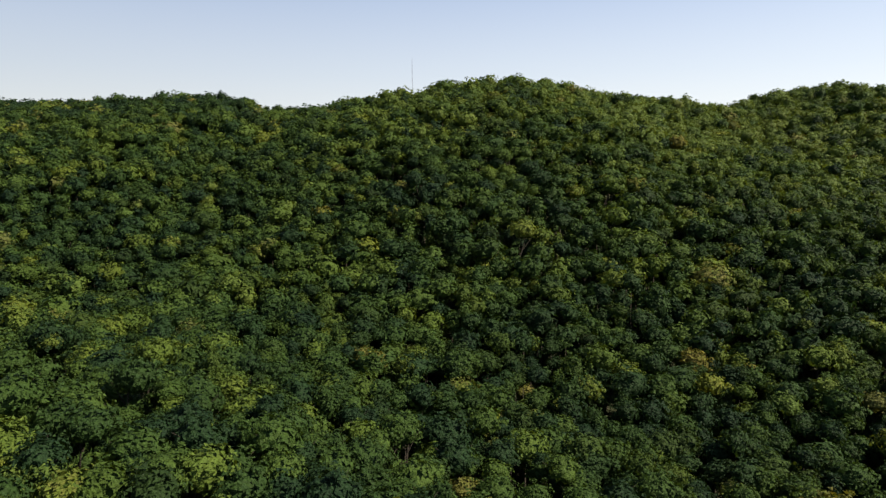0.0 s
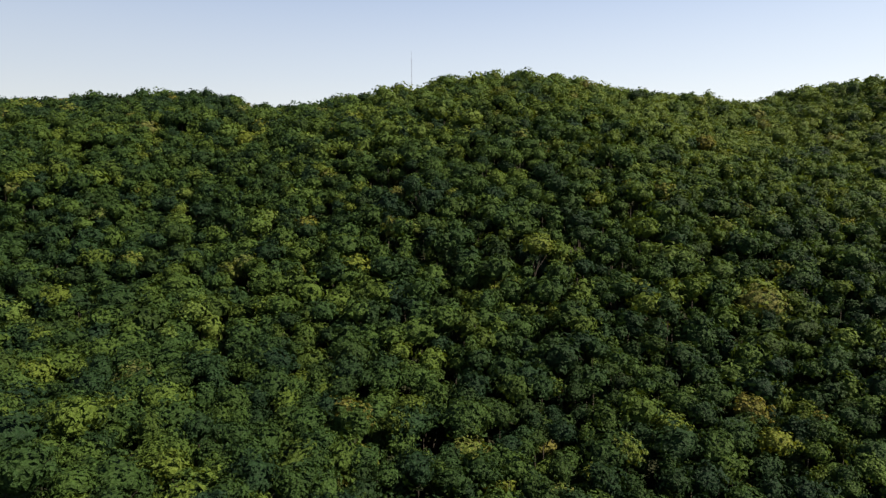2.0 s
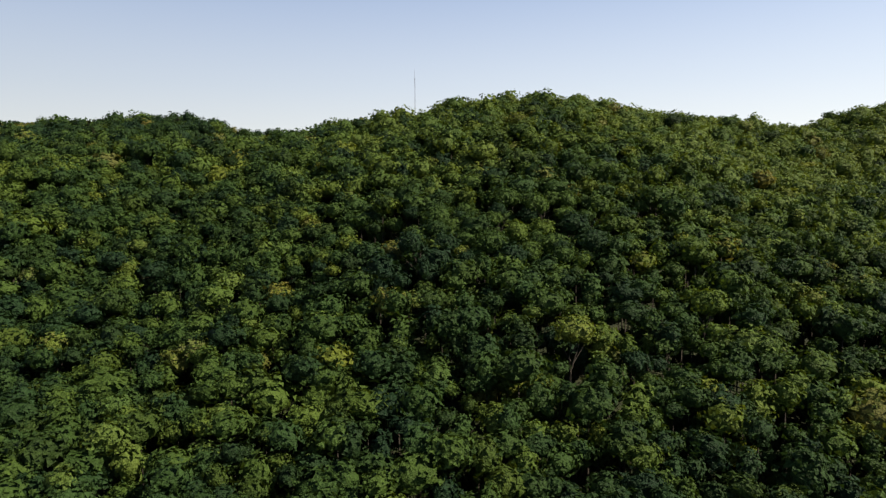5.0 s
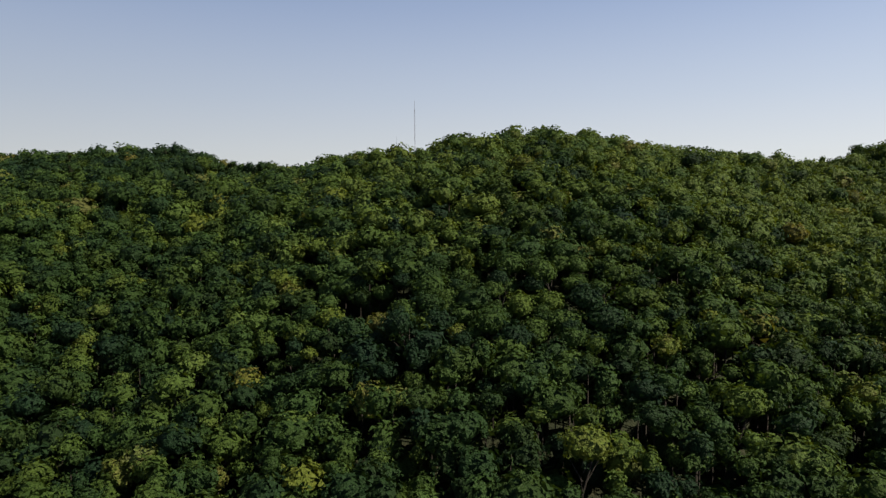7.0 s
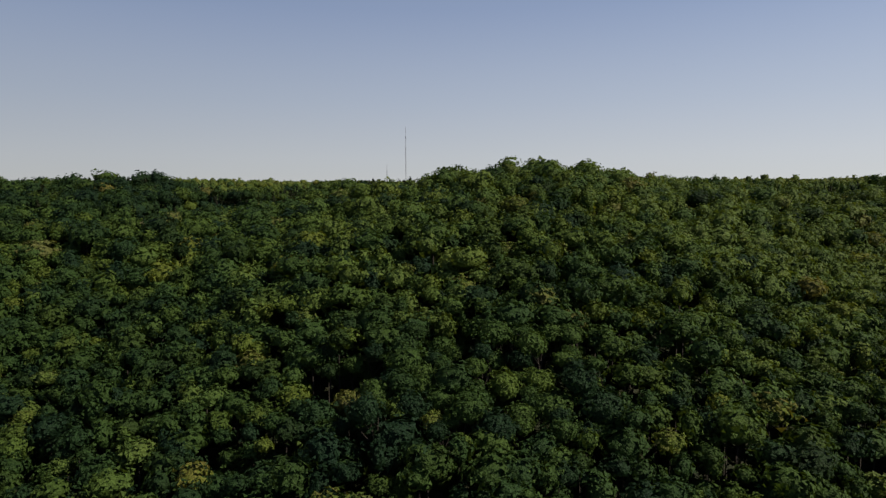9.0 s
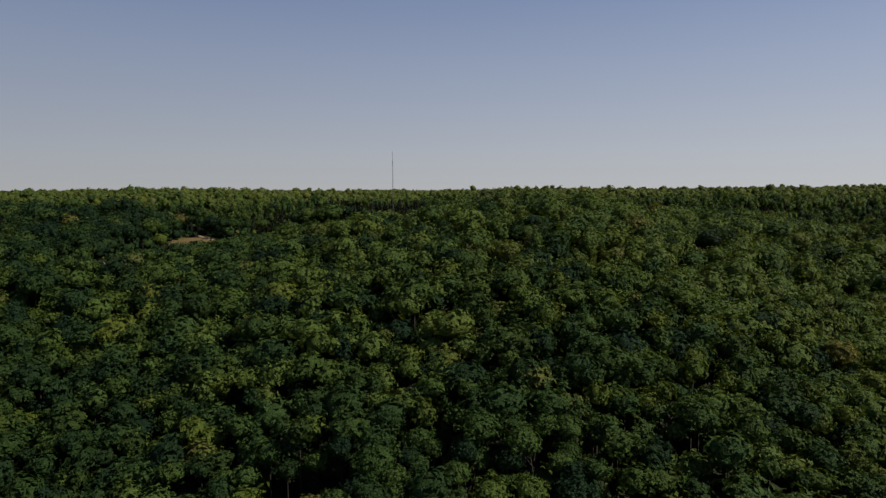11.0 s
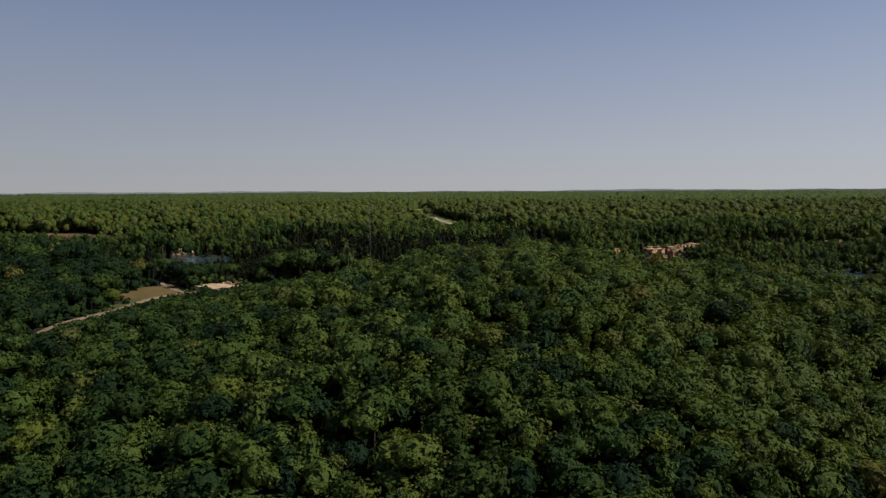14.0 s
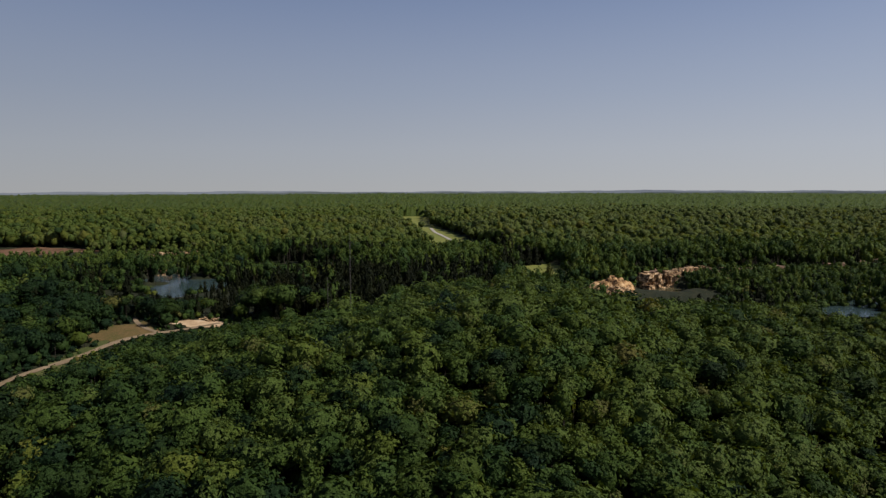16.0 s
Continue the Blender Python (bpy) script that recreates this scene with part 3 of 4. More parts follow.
# single trees: the spur at the foot of the hill and the middle of the slope, where the flight passes nearest
NEAR = ((-62, 40, 72, 104), (-16, 34, 216, 240))
KINDS = ((0.10, "dark green"), (0.30, "deep green"), (0.46, "fresh green"), (0.62, "yellowish green"), (0.80, "light olive-green"), (0.95, "pale golden-olive"))
NEAR_CROWNS = []
for tint, word in KINDS:
    for _ in range(2):
        v, f = crown("broad", 26, 440, 0.073, lump=FINE)
        me = mesh_object("crown", v, f, M_LEAF, np.full(len(f), tint), smooth_faces=True)
        data = me.data
        bpy.data.objects.remove(me)
        NEAR_CROWNS.append((data, word, v[:, 2].max()))
tb = bmesh.new()
trunk_mesh(tb, 1.0, 0.015)
TRUNK = bpy.data.meshes.new("trunk")
tb.to_mesh(TRUNK)
tb.free()
TRUNK.materials.append(M_BARK)


def in_near(x, y):
    k = np.zeros(len(x), bool)
    for x0, x1, y0, y1 in NEAR:
        k |= (x > x0) & (x < x1) & (y > y0) & (y < y1)
    return k


def fan(x, y, room=14.0):
    """Roughly the land that lies within sight of the flight."""
    return np.abs(x - 6) < np.where(y < 432, 0.74 * y, 0.71 * (y - 100) + 84) + room


def sizes(n, lo=2.3, hi=5.9):
    return lo + (hi - lo) * rng.beta(1.2, 2.2, n)


def roadside(x, y, h):
    """Heights kept down to the scrub that grows below the dirt track, taller farther off."""
    rx, ry = zip(*ROAD)
    d = polyline_distance(x, y, ROAD)
    top = np.minimum(5.0, -1.0 + 0.24 * d) * rng.uniform(0.7, 1.1, len(x))
    below = (x > np.interp(y, ry, rx)) & (y > 312) & (y < 406) & (d < 48)
    return np.where(below, np.minimum(h, np.maximum(top - height(x, y), 1.2)), h)


def single_tree(x, y, z, radius, tall, data, word, zt):
    tree = new("broadleaf_tree")
    tree.matrix_world = Matrix.LocRotScale((x, y, z), Euler((0, 0, rng.uniform(0, 6.28))), None)
    tagged(tree, f"{word} broadleaf tree with a full rounded crown", "tree", "hillside trees")
    t = new("trunk", TRUNK)
    t.parent, t.scale = tree, (tall, tall, tall)
    c = new("crown", data)
    deep = min(tall, radius * zt * 0.95) / zt
    c.parent, c.location, c.scale = tree, (0, 0, tall - zt * deep), (radius * rng.uniform(0.9, 1.12), radius * rng.uniform(0.9, 1.12), deep)


# trees that stand out: place, height of the top, radius, which colour (as in KINDS)
SPECIMENS = ((74, 178, -54, 6.8, 5), (23, 190, -43, 4.4, 5), (-24, 175, -54, 5.6, 4), (-51, 186, -56, 5.2, 5), (53, 202, -39, 5.0, 4), (-46, 130, -61, 4.6, 4),
             (-15, 231, -32, 4.2, 5), (72, 305, 0, 5.0, 4), (23, 300, 7, 5.0, 5), (-13, 329, 9, 5.2, 5), (37, 343, 20, 4.2, 3), (19, 334, 18, 4.8, 1), (-66, 256, -28, 5.5, 1), (-12, 248, -17, 6.0, 1))
SX, SY = np.array([q[0] for q in SPECIMENS], float), np.array([q[1] for q in SPECIMENS], float)
for x, y, ztop, r, kind in SPECIMENS:
    g = float(height(x, y))
    single_tree(x, y, g, r, max(ztop - g, 9.0), *NEAR_CROWNS[kind * 2])


def beside_specimen(x, y):
    return np.min(np.hypot(x[:, None] - SX, y[:, None] - SY), axis=1) < 5.0


X, Y = scatter(-260, 280, 62, 432, 4.5, lambda x, y: fan(x, y) & ~open_ground(x, y))
keep = ~beside_specimen(X, Y)
X, Y = X[keep], Y[keep]
pine = rng.uniform(size=len(X)) < pine_share(X, Y)
near = in_near(X, Y)
R = sizes(len(X))
R *= (1 - 0.4 * young(X, Y)) * (1 + 0.15 * smooth((Y - 230) / 40))
H = np.clip(15 + 1.2 * (R - 3.0) + rng.normal(size=len(X)) * 1.4, 7, 22) * (1 - 0.72 * young(X, Y) * rng.uniform(0.72, 1.04, len(X)))
H = H - 2.5 * smooth((Y - 265) / 45) * (H > 9)
H = roadside(X, Y, H)
R = np.minimum(R, 0.38 * H + 0.6)
for i in np.nonzero(near)[0]:
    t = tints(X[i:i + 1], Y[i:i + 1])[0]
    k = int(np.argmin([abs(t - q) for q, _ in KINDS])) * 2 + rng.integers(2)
    single_tree(X[i], Y[i], float(height(X[i], Y[i])), R[i], H[i], *NEAR_CROWNS[k])

rest = ~near & ~pine
foot = rest & (Y < 150)
low = rest & (Y >= 150) & (Y < 285)
high = rest & (Y >= 285)
T_SLOPE = [crown("broad", 24, 175, 0.105) for _ in range(10)] + [crown("upright", 24, 175, 0.103) for _ in range(3)]
T_TOP = [crown("broad", 24, 170, 0.101) for _ in range(10)] + [crown("upright", 24, 170, 0.099) for _ in range(2)]
T_PINE = [crown("pine", 14, 72, 0.16) for _ in range(6)]
T_FOOT = [crown("broad", 28, 360, 0.076) for _ in range(9)] + [crown("upright", 28, 360, 0.074) for _ in range(2)]
forest("woods", "dense green broadleaf woods at the foot of the hill", X[foot], Y[foot], T_FOOT, R[foot], H[foot], M_LEAF, 0.92)
forest("woods", "dense green broadleaf woods on the steep slope", X[low], Y[low], T_SLOPE, R[low], H[low], M_LEAF, 0.92)
forest("woods", "dense green broadleaf woods on the hilltop", X[high], Y[high], T_TOP, R[high], H[high], M_LEAF, 0.95)

# plateau behind the hill
PX, PY = scatter(-720, 740, 432, 1000, 5.3, lambda x, y: fan(x, y, 0) & ~open_ground(x, y))
ppine = rng.uniform(size=len(PX)) < pine_share(PX, PY)
PR = sizes(len(PX), 2.6, 5.8) * (1 - 0.5 * young(PX, PY))
PH = np.clip(14 + 1.1 * (PR - 3.8) + rng.normal(size=len(PX)) * 2.2 + 1.6 * wobble(PX, PY, 23.0, 3.0), 5, 24) * (1 - 0.72 * young(PX, PY) * np.where(young(PX, PY) > 0.85, rng.uniform(0.8, 1.05, len(PX)), rng.uniform(0.3, 1.1, len(PX))))
T_FLAT = [crown("broad", 7, 9, 0.3, 0.92) for _ in range(10)] + [crown("upright", 7, 9, 0.3, 0.92) for _ in range(4)]
b = ~ppine
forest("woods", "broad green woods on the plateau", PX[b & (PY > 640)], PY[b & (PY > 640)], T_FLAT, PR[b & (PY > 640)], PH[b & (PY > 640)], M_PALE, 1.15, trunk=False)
b &= PY <= 640
T_MID = [crown("broad", 12, 52, 0.165) for _ in range(7)] + [crown("upright", 12, 52, 0.16) for _ in range(7)]
forest("woods", "green broadleaf woods round the quarry ponds", PX[b], PY[b], T_MID, PR[b], PH[b], M_LEAF, 1.4)
AX, AY = np.r_[X[pine & ~near], PX[ppine]], np.r_[Y[pine & ~near], PY[ppine]]
AR = rng.uniform(2.6, 4.0, len(AX)) * (1 - 0.58 * young(AX, AY))
forest("pine_woods", "dark pines round the quarry ponds", AX, AY, T_PINE, AR, AR * (2.5 + 0.4 * (1 - young(AX, AY))) + rng.uniform(0.5, 6, len(AX)) * (1 - 0.75 * young(AX, AY)), M_NEEDLE, 3.4)

# the same woods go on to the sides and behind the flight
WX, WY = scatter(-330, 340, -120, 432, 7.6, lambda x, y: ~(fan(x, y) & (y > 60)) & ~open_ground(x, y))
WR = sizes(len(WX), 3.4, 6.6)
T_SIDE = [crown("broad", 14, 46, 0.18) for _ in range(8)]
forest("woods", "green woods beside and behind the flight", WX, WY, T_SIDE, WR, np.clip(15 + 0.9 * (WR - 4.6), 9, 22), M_LEAF, trunk=False)

# saplings and bushes that close the gaps below
UX, UY = scatter(-330, 330, 66, 640, 7.0, lambda x, y: fan(x, y, 10) & ~open_ground(x, y, 0.35) & (pine_share(x, y) < 0.3) & ((y < 432) | (young(x, y) > 0.25)))
T_BUSH = [crown("broad", 6, 14, 0.25, 0.85) for _ in range(8)]
UR = rng.uniform(2.4, 4.3, len(UX)) * (1 - 0.45 * young(UX, UY))
UR = np.where(open_ground(UX, UY), 1.3, UR)
UH = roadside(UX, UY, UR * 2.0 + rng.uniform(0, 2.5, len(UX)) * (1 - young(UX, UY)))
forest("underwood", "saplings and bushes below the taller trees", UX, UY, T_BUSH, np.minimum(UR, 0.55 * UH + 0.3), UH, M_LEAF, trunk=False)

# the lower storey of the plateau woods
LX, LY = scatter(-720, 740, 640, 1000, 6.6, lambda x, y: fan(x, y, 0) & ~open_ground(x, y, 1.2) & (young(x, y) < 0.25) & (pine_share(x, y) < 0.5))
LR = rng.uniform(3.2, 5.0, len(LX))
T_LOW = [crown("broad", 5, 4, 0.34, 1.05) for _ in range(8)]
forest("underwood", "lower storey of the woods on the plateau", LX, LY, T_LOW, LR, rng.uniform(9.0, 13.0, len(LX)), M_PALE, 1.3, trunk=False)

# thick low growth round the clearings and ponds
GX2, GY2 = scatter(-190, 330, 322, 600, 3.9, lambda x, y: fan(x, y, 0) & ~open_ground(x, y, 0.2) & ((young(x, y) > 0.3) | (polyline_distance(x, y, ROAD) < 12)) & (pine_share(x, y) < 0.6))
GR = rng.uniform(1.0, 3.0, len(GX2)) * (0.42 + 0.58 * smooth((polyline_distance(GX2, GY2, ROAD) - 4) / 9))
GH = roadside(GX2, GY2, GR * rng.uniform(1.2, 2.1, len(GX2)))
forest("underwood", "thick low growth round clearings and ponds", GX2, GY2, T_BUSH, np.minimum(GR, 0.55 * GH + 0.3), GH, M_LEAF, trunk=False)

# leafy skirts of the forest edge on the hill side of the track
RX, RY = zip(*ROAD)
EX, EY = scatter(-132, -84, 330, 400, 3.6, lambda x, y: (x < np.interp(y, RY, RX) - 5.5) & (polyline_distance(x, y, ROAD) < 20) & (blob(x, y, CLEARING, 2.0) > 1.25))
ER = rng.uniform(2.0, 3.2, len(EX))
forest("underwood", "dark leafy edge of the woods beside the track", EX, EY, T_BUSH, ER, ER * 1.5 + rng.uniform(0.5, 3.5, len(EX)), M_LEAF, trunk=False)

# scrub on the verges
VX, VY = scatter(-130, -58, 318, 428, 3.0, lambda x, y: open_ground(x, y) & ~open_ground(x, y, 0.12))
VR = rng.uniform(0.6, 1.5, len(VX))
forest("scrub", "low green scrub along the dirt track", VX, VY, T_BUSH, VR, VR * 1.6, M_LEAF, trunk=False)

# woods far out
FX, FY = scatter(-900, 900, 1000, 1230, 7.5, lambda x, y: fan(x, y, 0) & ~open_ground(x, y))
T_FAR = [crown("broad", 5, 4, 0.34, 1.05) for _ in range(8)]
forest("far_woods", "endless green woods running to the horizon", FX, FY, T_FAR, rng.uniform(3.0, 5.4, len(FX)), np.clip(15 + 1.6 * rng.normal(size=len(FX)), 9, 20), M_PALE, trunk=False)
ang = np.linspace(radians(-42), radians(42), 620)
rad = 1060 * (3300 / 1060) ** np.linspace(0, 1, 110)
A2, R2 = np.meshgrid(ang, rad)
A2 = A2 + rng.uniform(-0.0006, 0.0006, A2.shape)
VX, VY = R2 * np.sin(A2), 100 + R2 * np.cos(A2)
VZ = 12.0 + 3.6 * rng.normal(size=VX.shape).clip(-1.5, 1.8) + height(VX, VY)
VZ[0] = 0
tri = grid_tris(620, 110)
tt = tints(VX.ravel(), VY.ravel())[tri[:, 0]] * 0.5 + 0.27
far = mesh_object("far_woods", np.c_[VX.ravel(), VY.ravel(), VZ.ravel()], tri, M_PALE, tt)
tagged(far, "canopy of the farthest woods under the horizon", "trees", kind="stuff")

# ---- dark trees that stand above the plateau woods ----
v, f = crown("pine", 26, 420, 0.10, lump=FINE)
PINE = mesh_object("crown", v, f, M_NEEDLE, np.full(len(f), 0.3), smooth_faces=True)
PINE_DATA, pine_top = PINE.data, v[:, 2].max()
bpy.data.objects.remove(PINE)
for x, y, tall, r in ((46, 603, 23, 5.6), (51, 607, 20, 5.0), (63, 603, 14.5, 5.0), (57, 599, 15, 5.0), (69, 607, 13, 4.6), (-137, 459, 15, 3.4), (-92, 428, 8, 2.4), (-104, 431, 7, 2.2), (-118, 436, 7.5, 2.3), (-128, 434, 6.5, 2.2), (266, 846, 19, 7.5), (287, 848, 20, 7.5), (276, 850, 17, 6.5)):
    tree = new("pine_tree")
    tree.matrix_world = Matrix.LocRotScale((x, y, float(height(x, y))), Euler((0, 0, x)), None)
    tagged(tree, "dark evergreen standing above the plateau woods", "tree", "single pines")
    t = new("trunk", TRUNK)
    t.parent, t.scale = tree, (tall, tall, tall)
    c = new("crown", PINE_DATA)
    c.parent, c.location, c.scale = tree, (0, 0, 0.12 * tall), (r * 1.25, r * 1.25, 0.88 * tall / pine_top)


# ---- quarry ----
def rock_mesh(name, seed, rough, mat):
    """A split limestone block, about a metre each way, with chipped edges."""
    bm = bmesh.new()
    bmesh.ops.create_cube(bm, size=1.0)
    bmesh.ops.subdivide_edges(bm, edges=bm.edges[:], cuts=1, use_grid_fill=True)
    for w in bm.verts:
        n = noise.noise_vector(w.co * 2.1 + Vector((seed * 7.3, seed, 0)))
        w.co = w.co * (1 - 0.16 * (w.co.length - 0.5)) + n * rough
    bmesh.ops.triangulate(bm, faces=bm.faces[:])
    me = bpy.data.meshes.new(name)
    bm.to_mesh(me)
    bm.free()
    me.materials.append(mat)
    return me


BLOCKS = [rock_mesh("block", k, 0.2, M_ROCK) for k in range(6)]
LEDGE = [rock_mesh("block", k + 40, 0.22, M_LEDGE) for k in range(6)]
BOULDERS = [rock_mesh("boulder", k + 20, 0.26, M_ROCK) for k in range(6)]


def rock_face(line, tops, base, course, wide, label, meshes=BLOCKS, gaps=0.3):
    """Courses of quarried blocks along a line, stepping back a little as they rise."""
    face = new("rock_face")
    face.location = (*line[0], 0)
    tagged(face, label, "rock face", "quarry walls")
    for k, ((ax, ay), (bx, by)) in enumerate(zip(line, line[1:])):
        length, turn = math.hypot(bx - ax, by - ay), math.atan2(by - ay, bx - ax)
        n = max(1, round(length / wide))
        top = tops[min(k, len(tops) - 1)]
        rows = max(1, round((top - base) / course))
        h = (top - base) / rows
        for r in range(rows):
            at = -0.25 * (r % 2)
            while at < n:
                step = rng.uniform(0.6, 1.5)
                u, at = (at + step / 2) / n, at + step
                if r == rows - 1 and rng.uniform() < gaps:
                    continue
                b = new("block", meshes[rng.integers(6)])
                b.parent = face
                back = 0.3 * r + rng.uniform(-1.2, 1.2)
                deep = rng.uniform(4.0, 6.0)
                x, y = ax + (bx - ax) * u - math.sin(turn) * (back + deep / 2), ay + (by - ay) * u + math.cos(turn) * (back + deep / 2)
                b.matrix_basis = Matrix.Translation((x - line[0][0], y - line[0][1], base + h * (r + 0.5) + rng.uniform(-0.2, 0.2))) @ Euler((rng.uniform(-0.1, 0.1), rng.uniform(-0.12, 0.12), turn + rng.uniform(-0.5, 0.5))).to_matrix().to_4x4() @ Matrix.Diagonal((length / n * step * 1.18, deep, h * rng.uniform(1.05, 1.3), 1))
    return face


rock_face(BUTTRESS, (4.2, 4.6, 3.8), -6.0, 2.2, 3.0, "pale limestone buttress standing in the quarry pond", gaps=0.35)
# the recess takes the darker ledge stone to stand in for its shade
rock_face(RECESS, (3.0, 3.4), -6.0, 3.0, 3.5, "limestone corner of the quarry, its shade coloured in", LEDGE, 0.2)
rock_face(WALL, (4.4, 4.8, 4.8), -6.0, 2.4, 3.2, "stepped limestone wall above the quarry pond", gaps=0.25)
rock_face(LEDGE_LINE, (4.0, 3.4, 3.8), -1.0, 1.5, 4.0, "low reddish limestone ledge among trees", LEDGE, 0.3)
rock_face(POND_BANK, (3.0, 3.4, 4.4, 4.6), -1.0, 1.5, 3.6, "pale tan limestone bank beyond the pond", BLOCKS, 0.4)
rock_face(FAR_LEDGE, (4.2, 5.0, 5.4), -1.0, 1.7, 4.5, "long low limestone ledge among trees", LEDGE, 0.3)
rock_face(OUTCROP, (2.6,), -1.5, 1.4, 2.6, "small orange limestone outcrop among bushes", BLOCKS, 0.2)


def spoil_heap(cx, cy, a, b, tall, label):
    """A lumpy bank of sandy spoil."""
    na, nr = 48, 16
    v = []
    for r in range(nr + 1):
        for k in range(na):
            t = 2 * math.pi * k / na
            q = r / nr * (1 + 0.14 * math.sin(2 * t + 1) + 0.09 * math.sin(5 * t))
            x, y = cx + a * q * math.cos(t), cy + b * q * math.sin(t)
            rough = noise.noise(Vector((x * 0.3, y * 0.3, 2.0))) * 3.4 + noise.noise(Vector((x * 0.9, y * 0.9, 5.0))) * 1.1
            z = float(height(x, y)) - 0.4 + (tall + 0.12 * (x - cx)) * (1 - (r / nr) ** 4) + 0.95 * rough * (1 - (r / nr) ** 3)
            z = 0.3 * z + 0.7 * (1.1 * math.floor(z / 1.1) + 0.55)          # broken into low benches
            v.append((x, y, z))
    tris = []
    for r in range(nr):
        for k in range(na):
            p, q = r * na + k, r * na + (k + 1) % na
            tris += [(p, p + na, q + na), (p, q + na, q)]
    heap = mesh_object("spoil_heap", np.array(v), tris, M_SPOIL)
    return tagged(heap, label, "spoil heap")


def boulder_pile(cx, cy, a, b, n, big, label):
    pile = new("boulder_pile")
    pile.location = (cx, cy, float(height(cx, cy)))
    tagged(pile, label, "boulders", "quarry rubble")
    for k in range(n):
        t, q = rng.uniform(0, 6.28), rng.uniform() ** 0.6
        x, y = cx + a * q * math.cos(t), cy + b * q * math.sin(t)
        s = big * rng.uniform(0.45, 1.2) * (1.15 - 0.5 * q)
        z = float(height(x, y)) + (1 - q) * big * 0.8 + 0.22 * s
        o = new("boulder", BOULDERS[rng.integers(6)])
        o.parent = pile
        o.matrix_basis = Matrix.Translation((x - cx, y - cy, z - pile.location.z)) @ Euler((rng.uniform(-0.5, 0.5), rng.uniform(-0.5, 0.5), rng.uniform(0, 6.28))).to_matrix().to_4x4() @ Matrix.Diagonal((s * 1.5, s * 1.1, s, 1))


spoil_heap(97, 497, 11, 10, 5.0, "orange sandy spoil heap beside the quarry pond")
boulder_pile(98, 489, 10, 7, 64, 2.0, "broken limestone along the foot of the spoil heap")
boulder_pile(112, 514, 6, 5, 20, 2.4, "tumbled limestone blocks beside the buttress")
boulder_pile(124, 523, 7, 3, 22, 1.8, "fallen limestone blocks at the water's edge")
boulder_pile(-76, 411, 8, 3.5, 26, 0.85, "spoil heap of pale stones at the yard")
boulder_pile(-168, 566, 9, 8, 22, 1.8, "pale rocks on the far shore of the pond")
boulder_pile(-190, 640, 20, 3, 20, 2.0, "pale rocks along the quarry rim")
boulder_pile(-238, 632, 16, 3, 16, 2.0, "scattered pale rocks on the bank")


# ---- mast ----
def bar(bm, a, b, r, sides=6):
    a, b = Vector(a), Vector(b)
    ax = (b - a).normalized()
    u = ax.orthogonal().normalized()
    w = ax.cross(u)
    rings = [[bm.verts.new(p + (u * math.cos(k * 2 * math.pi / sides) + w * math.sin(k * 2 * math.pi / sides)) * r) for k in range(sides)] for p in (a, b)]
    for k in range(sides):
        bm.faces.new((rings[0][k], rings[0][(k + 1) % sides], rings[1][(k + 1) % sides], rings[1][k]))
    bm.faces.new(rings[0][::-1])
    bm.faces.new(rings[1])


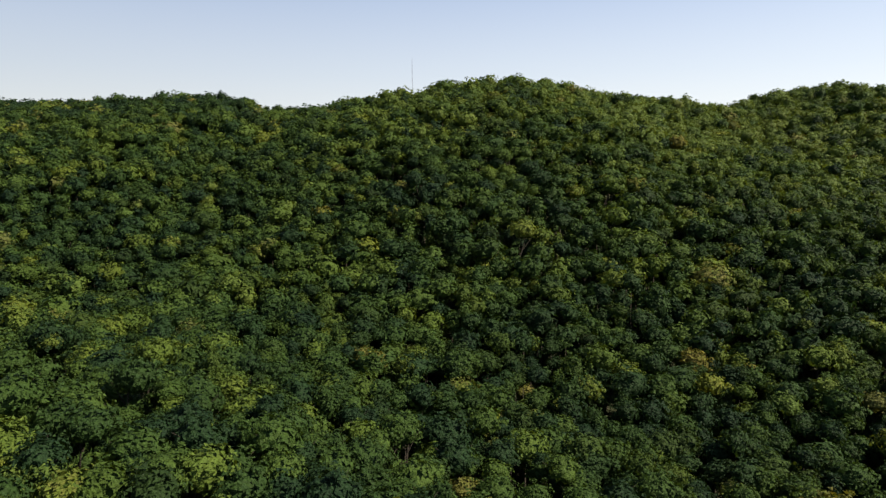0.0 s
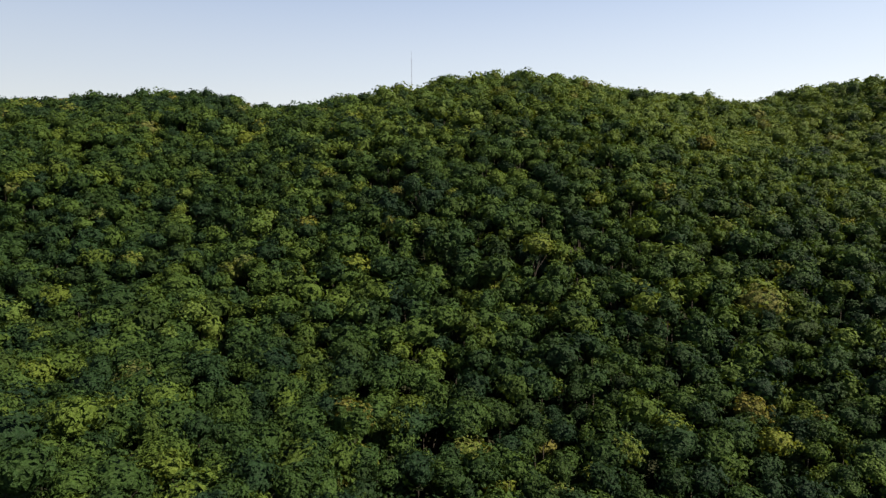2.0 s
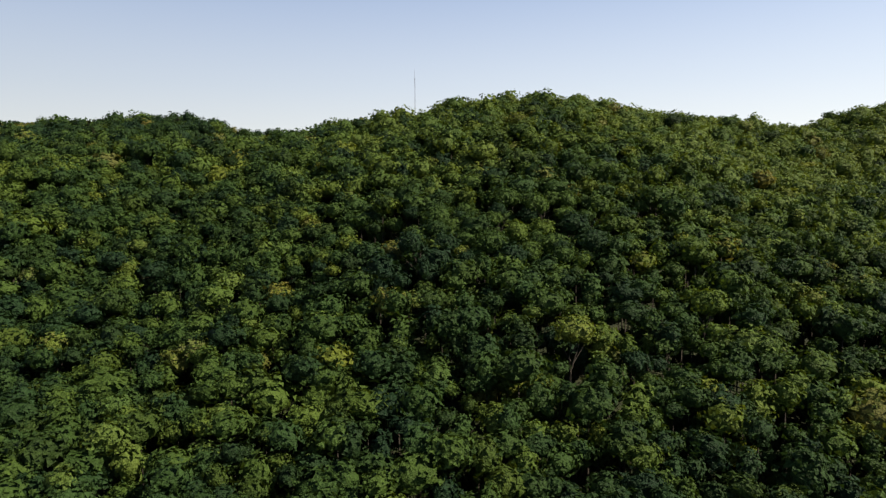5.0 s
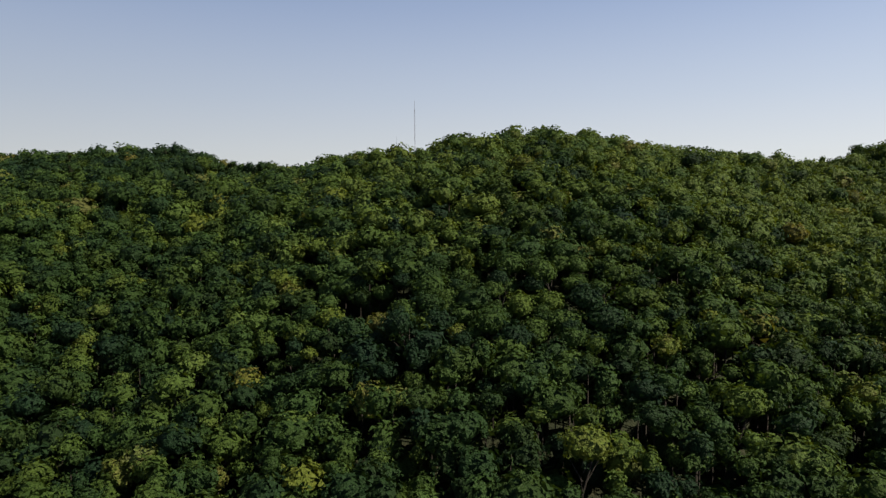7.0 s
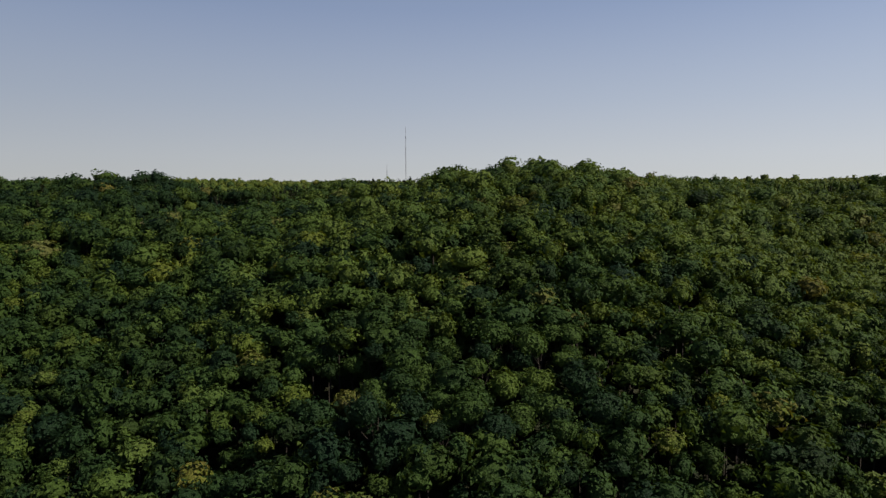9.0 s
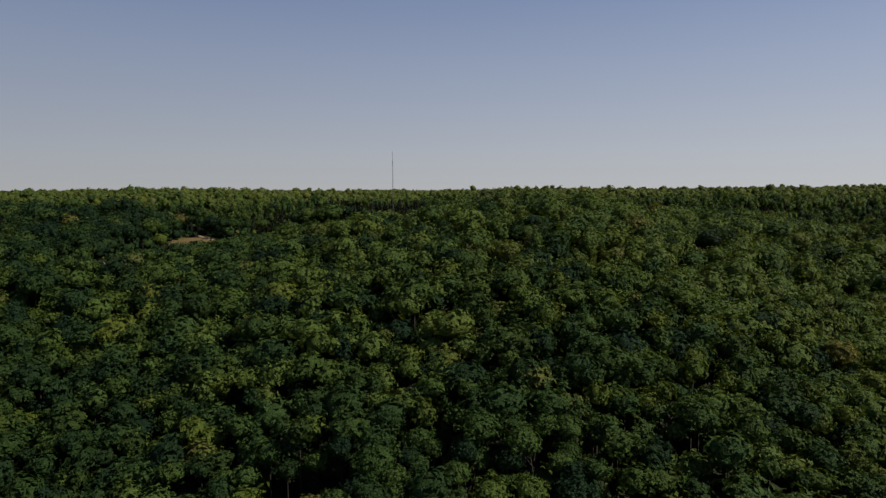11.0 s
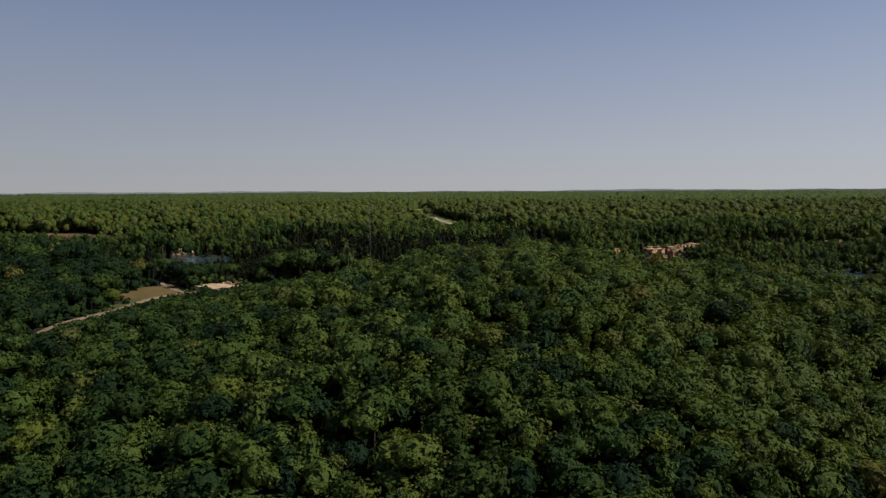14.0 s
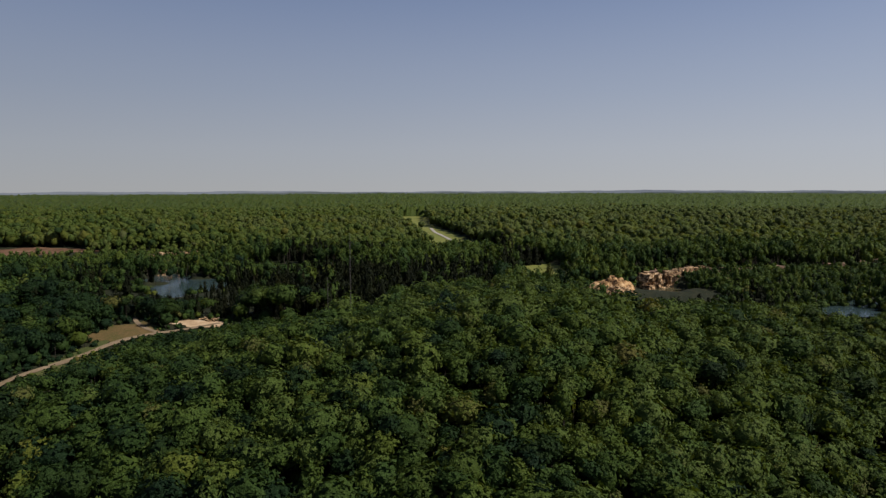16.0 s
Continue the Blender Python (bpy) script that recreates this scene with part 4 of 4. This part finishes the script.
def lattice_mast(x, y, top, side, r):
    g = float(height(x, y))
    tall = top - g
    mast = new("radio_mast")
    mast.location = (x, y, g)
    tagged(mast, "slender grey lattice radio mast behind the hilltop", "radio mast", "masts")
    feet = [(side * math.cos(k * 2.0944), side * math.sin(k * 2.0944)) for k in range(3)]
    for fx, fy in feet:
        bm = bmesh.new()
        bar(bm, (fx, fy, -0.5), (fx, fy, tall * 0.9), r)
        part("leg", bm, M_STEEL, mast)
    n = int(tall * 0.9 / 1.2)
    for k in range(n):
        bm = bmesh.new()
        z0, z1 = k * tall * 0.9 / n, (k + 1) * tall * 0.9 / n
        for i in range(3):
            (ax, ay), (bx, by) = feet[i], feet[(i + 1) % 3]
            bar(bm, (ax, ay, z0), (bx, by, z1), r * 0.5, 4)
        part("brace", bm, M_STEEL, mast)
    bm = bmesh.new()
    bar(bm, (0, 0, tall * 0.88), (0, 0, tall), r * 1.4, 8)
    part("antenna", bm, M_STEEL, mast, "thin whip antenna at the mast's top")
    bm = bmesh.new()
    bmesh.ops.create_cube(bm, size=1.4, matrix=Matrix.Translation((0, 0, 0)))
    part("footing", bm, M_ROCK, mast, "concrete footing")


lattice_mast(-17.8, 389, 36.6, 0.17, 0.036)
lattice_mast(-26.2, 390, 20.5, 0.12, 0.03)

# ---- small white things ----
box = new("equipment_box")
box.location = (-109, 391, float(height(-109, 391)))
tagged(box, "small white box on a post at the clearing's edge", "utility box")
bm = bmesh.new()
bar(bm, (0, 0, -0.3), (0, 0, 1.3), 0.08)
part("post", bm, M_STEEL, box)
bm = bmesh.new()
bmesh.ops.create_cube(bm, size=1.0, matrix=Matrix.Translation((0, 0, 1.6)) @ Matrix.Diagonal((0.6, 0.45, 0.7, 1)))
bmesh.ops.bevel(bm, geom=bm.edges[:], offset=0.06, segments=2, affect="EDGES")
part("body", bm, M_WHITE, box)


def barn(x, y, wide, deep, tall, ridge_h):
    g = float(height(x, y))
    house = new("farm_building")
    house.location = (x, y, g)
    tagged(house, "long white farm building far off in the woods", "building")
    bm = bmesh.new()
    bmesh.ops.create_cube(bm, size=1.0, matrix=Matrix.Translation((0, 0, tall / 2)) @ Matrix.Diagonal((wide, deep, tall, 1)))
    part("wall", bm, M_WHITE, house)
    bm = bmesh.new()
    pr = [[bm.verts.new((sx * (wide / 2 + 0.6), yy, zz)) for yy, zz in ((-deep / 2 - 0.8, tall - 0.3), (0, tall + ridge_h), (deep / 2 + 0.8, tall - 0.3))] for sx in (-1, 1)]
    bm.faces.new((pr[0][0], pr[1][0], pr[1][1], pr[0][1]))
    bm.faces.new((pr[0][1], pr[1][1], pr[1][2], pr[0][2]))
    bm.faces.new(pr[0]), bm.faces.new(pr[1][::-1]), bm.faces.new((pr[0][0], pr[0][2], pr[1][2], pr[1][0]))
    part("roof", bm, M_WHITE, house, "white sheet-metal roof")


barn(86, 2780, 26, 14, 10, 3)
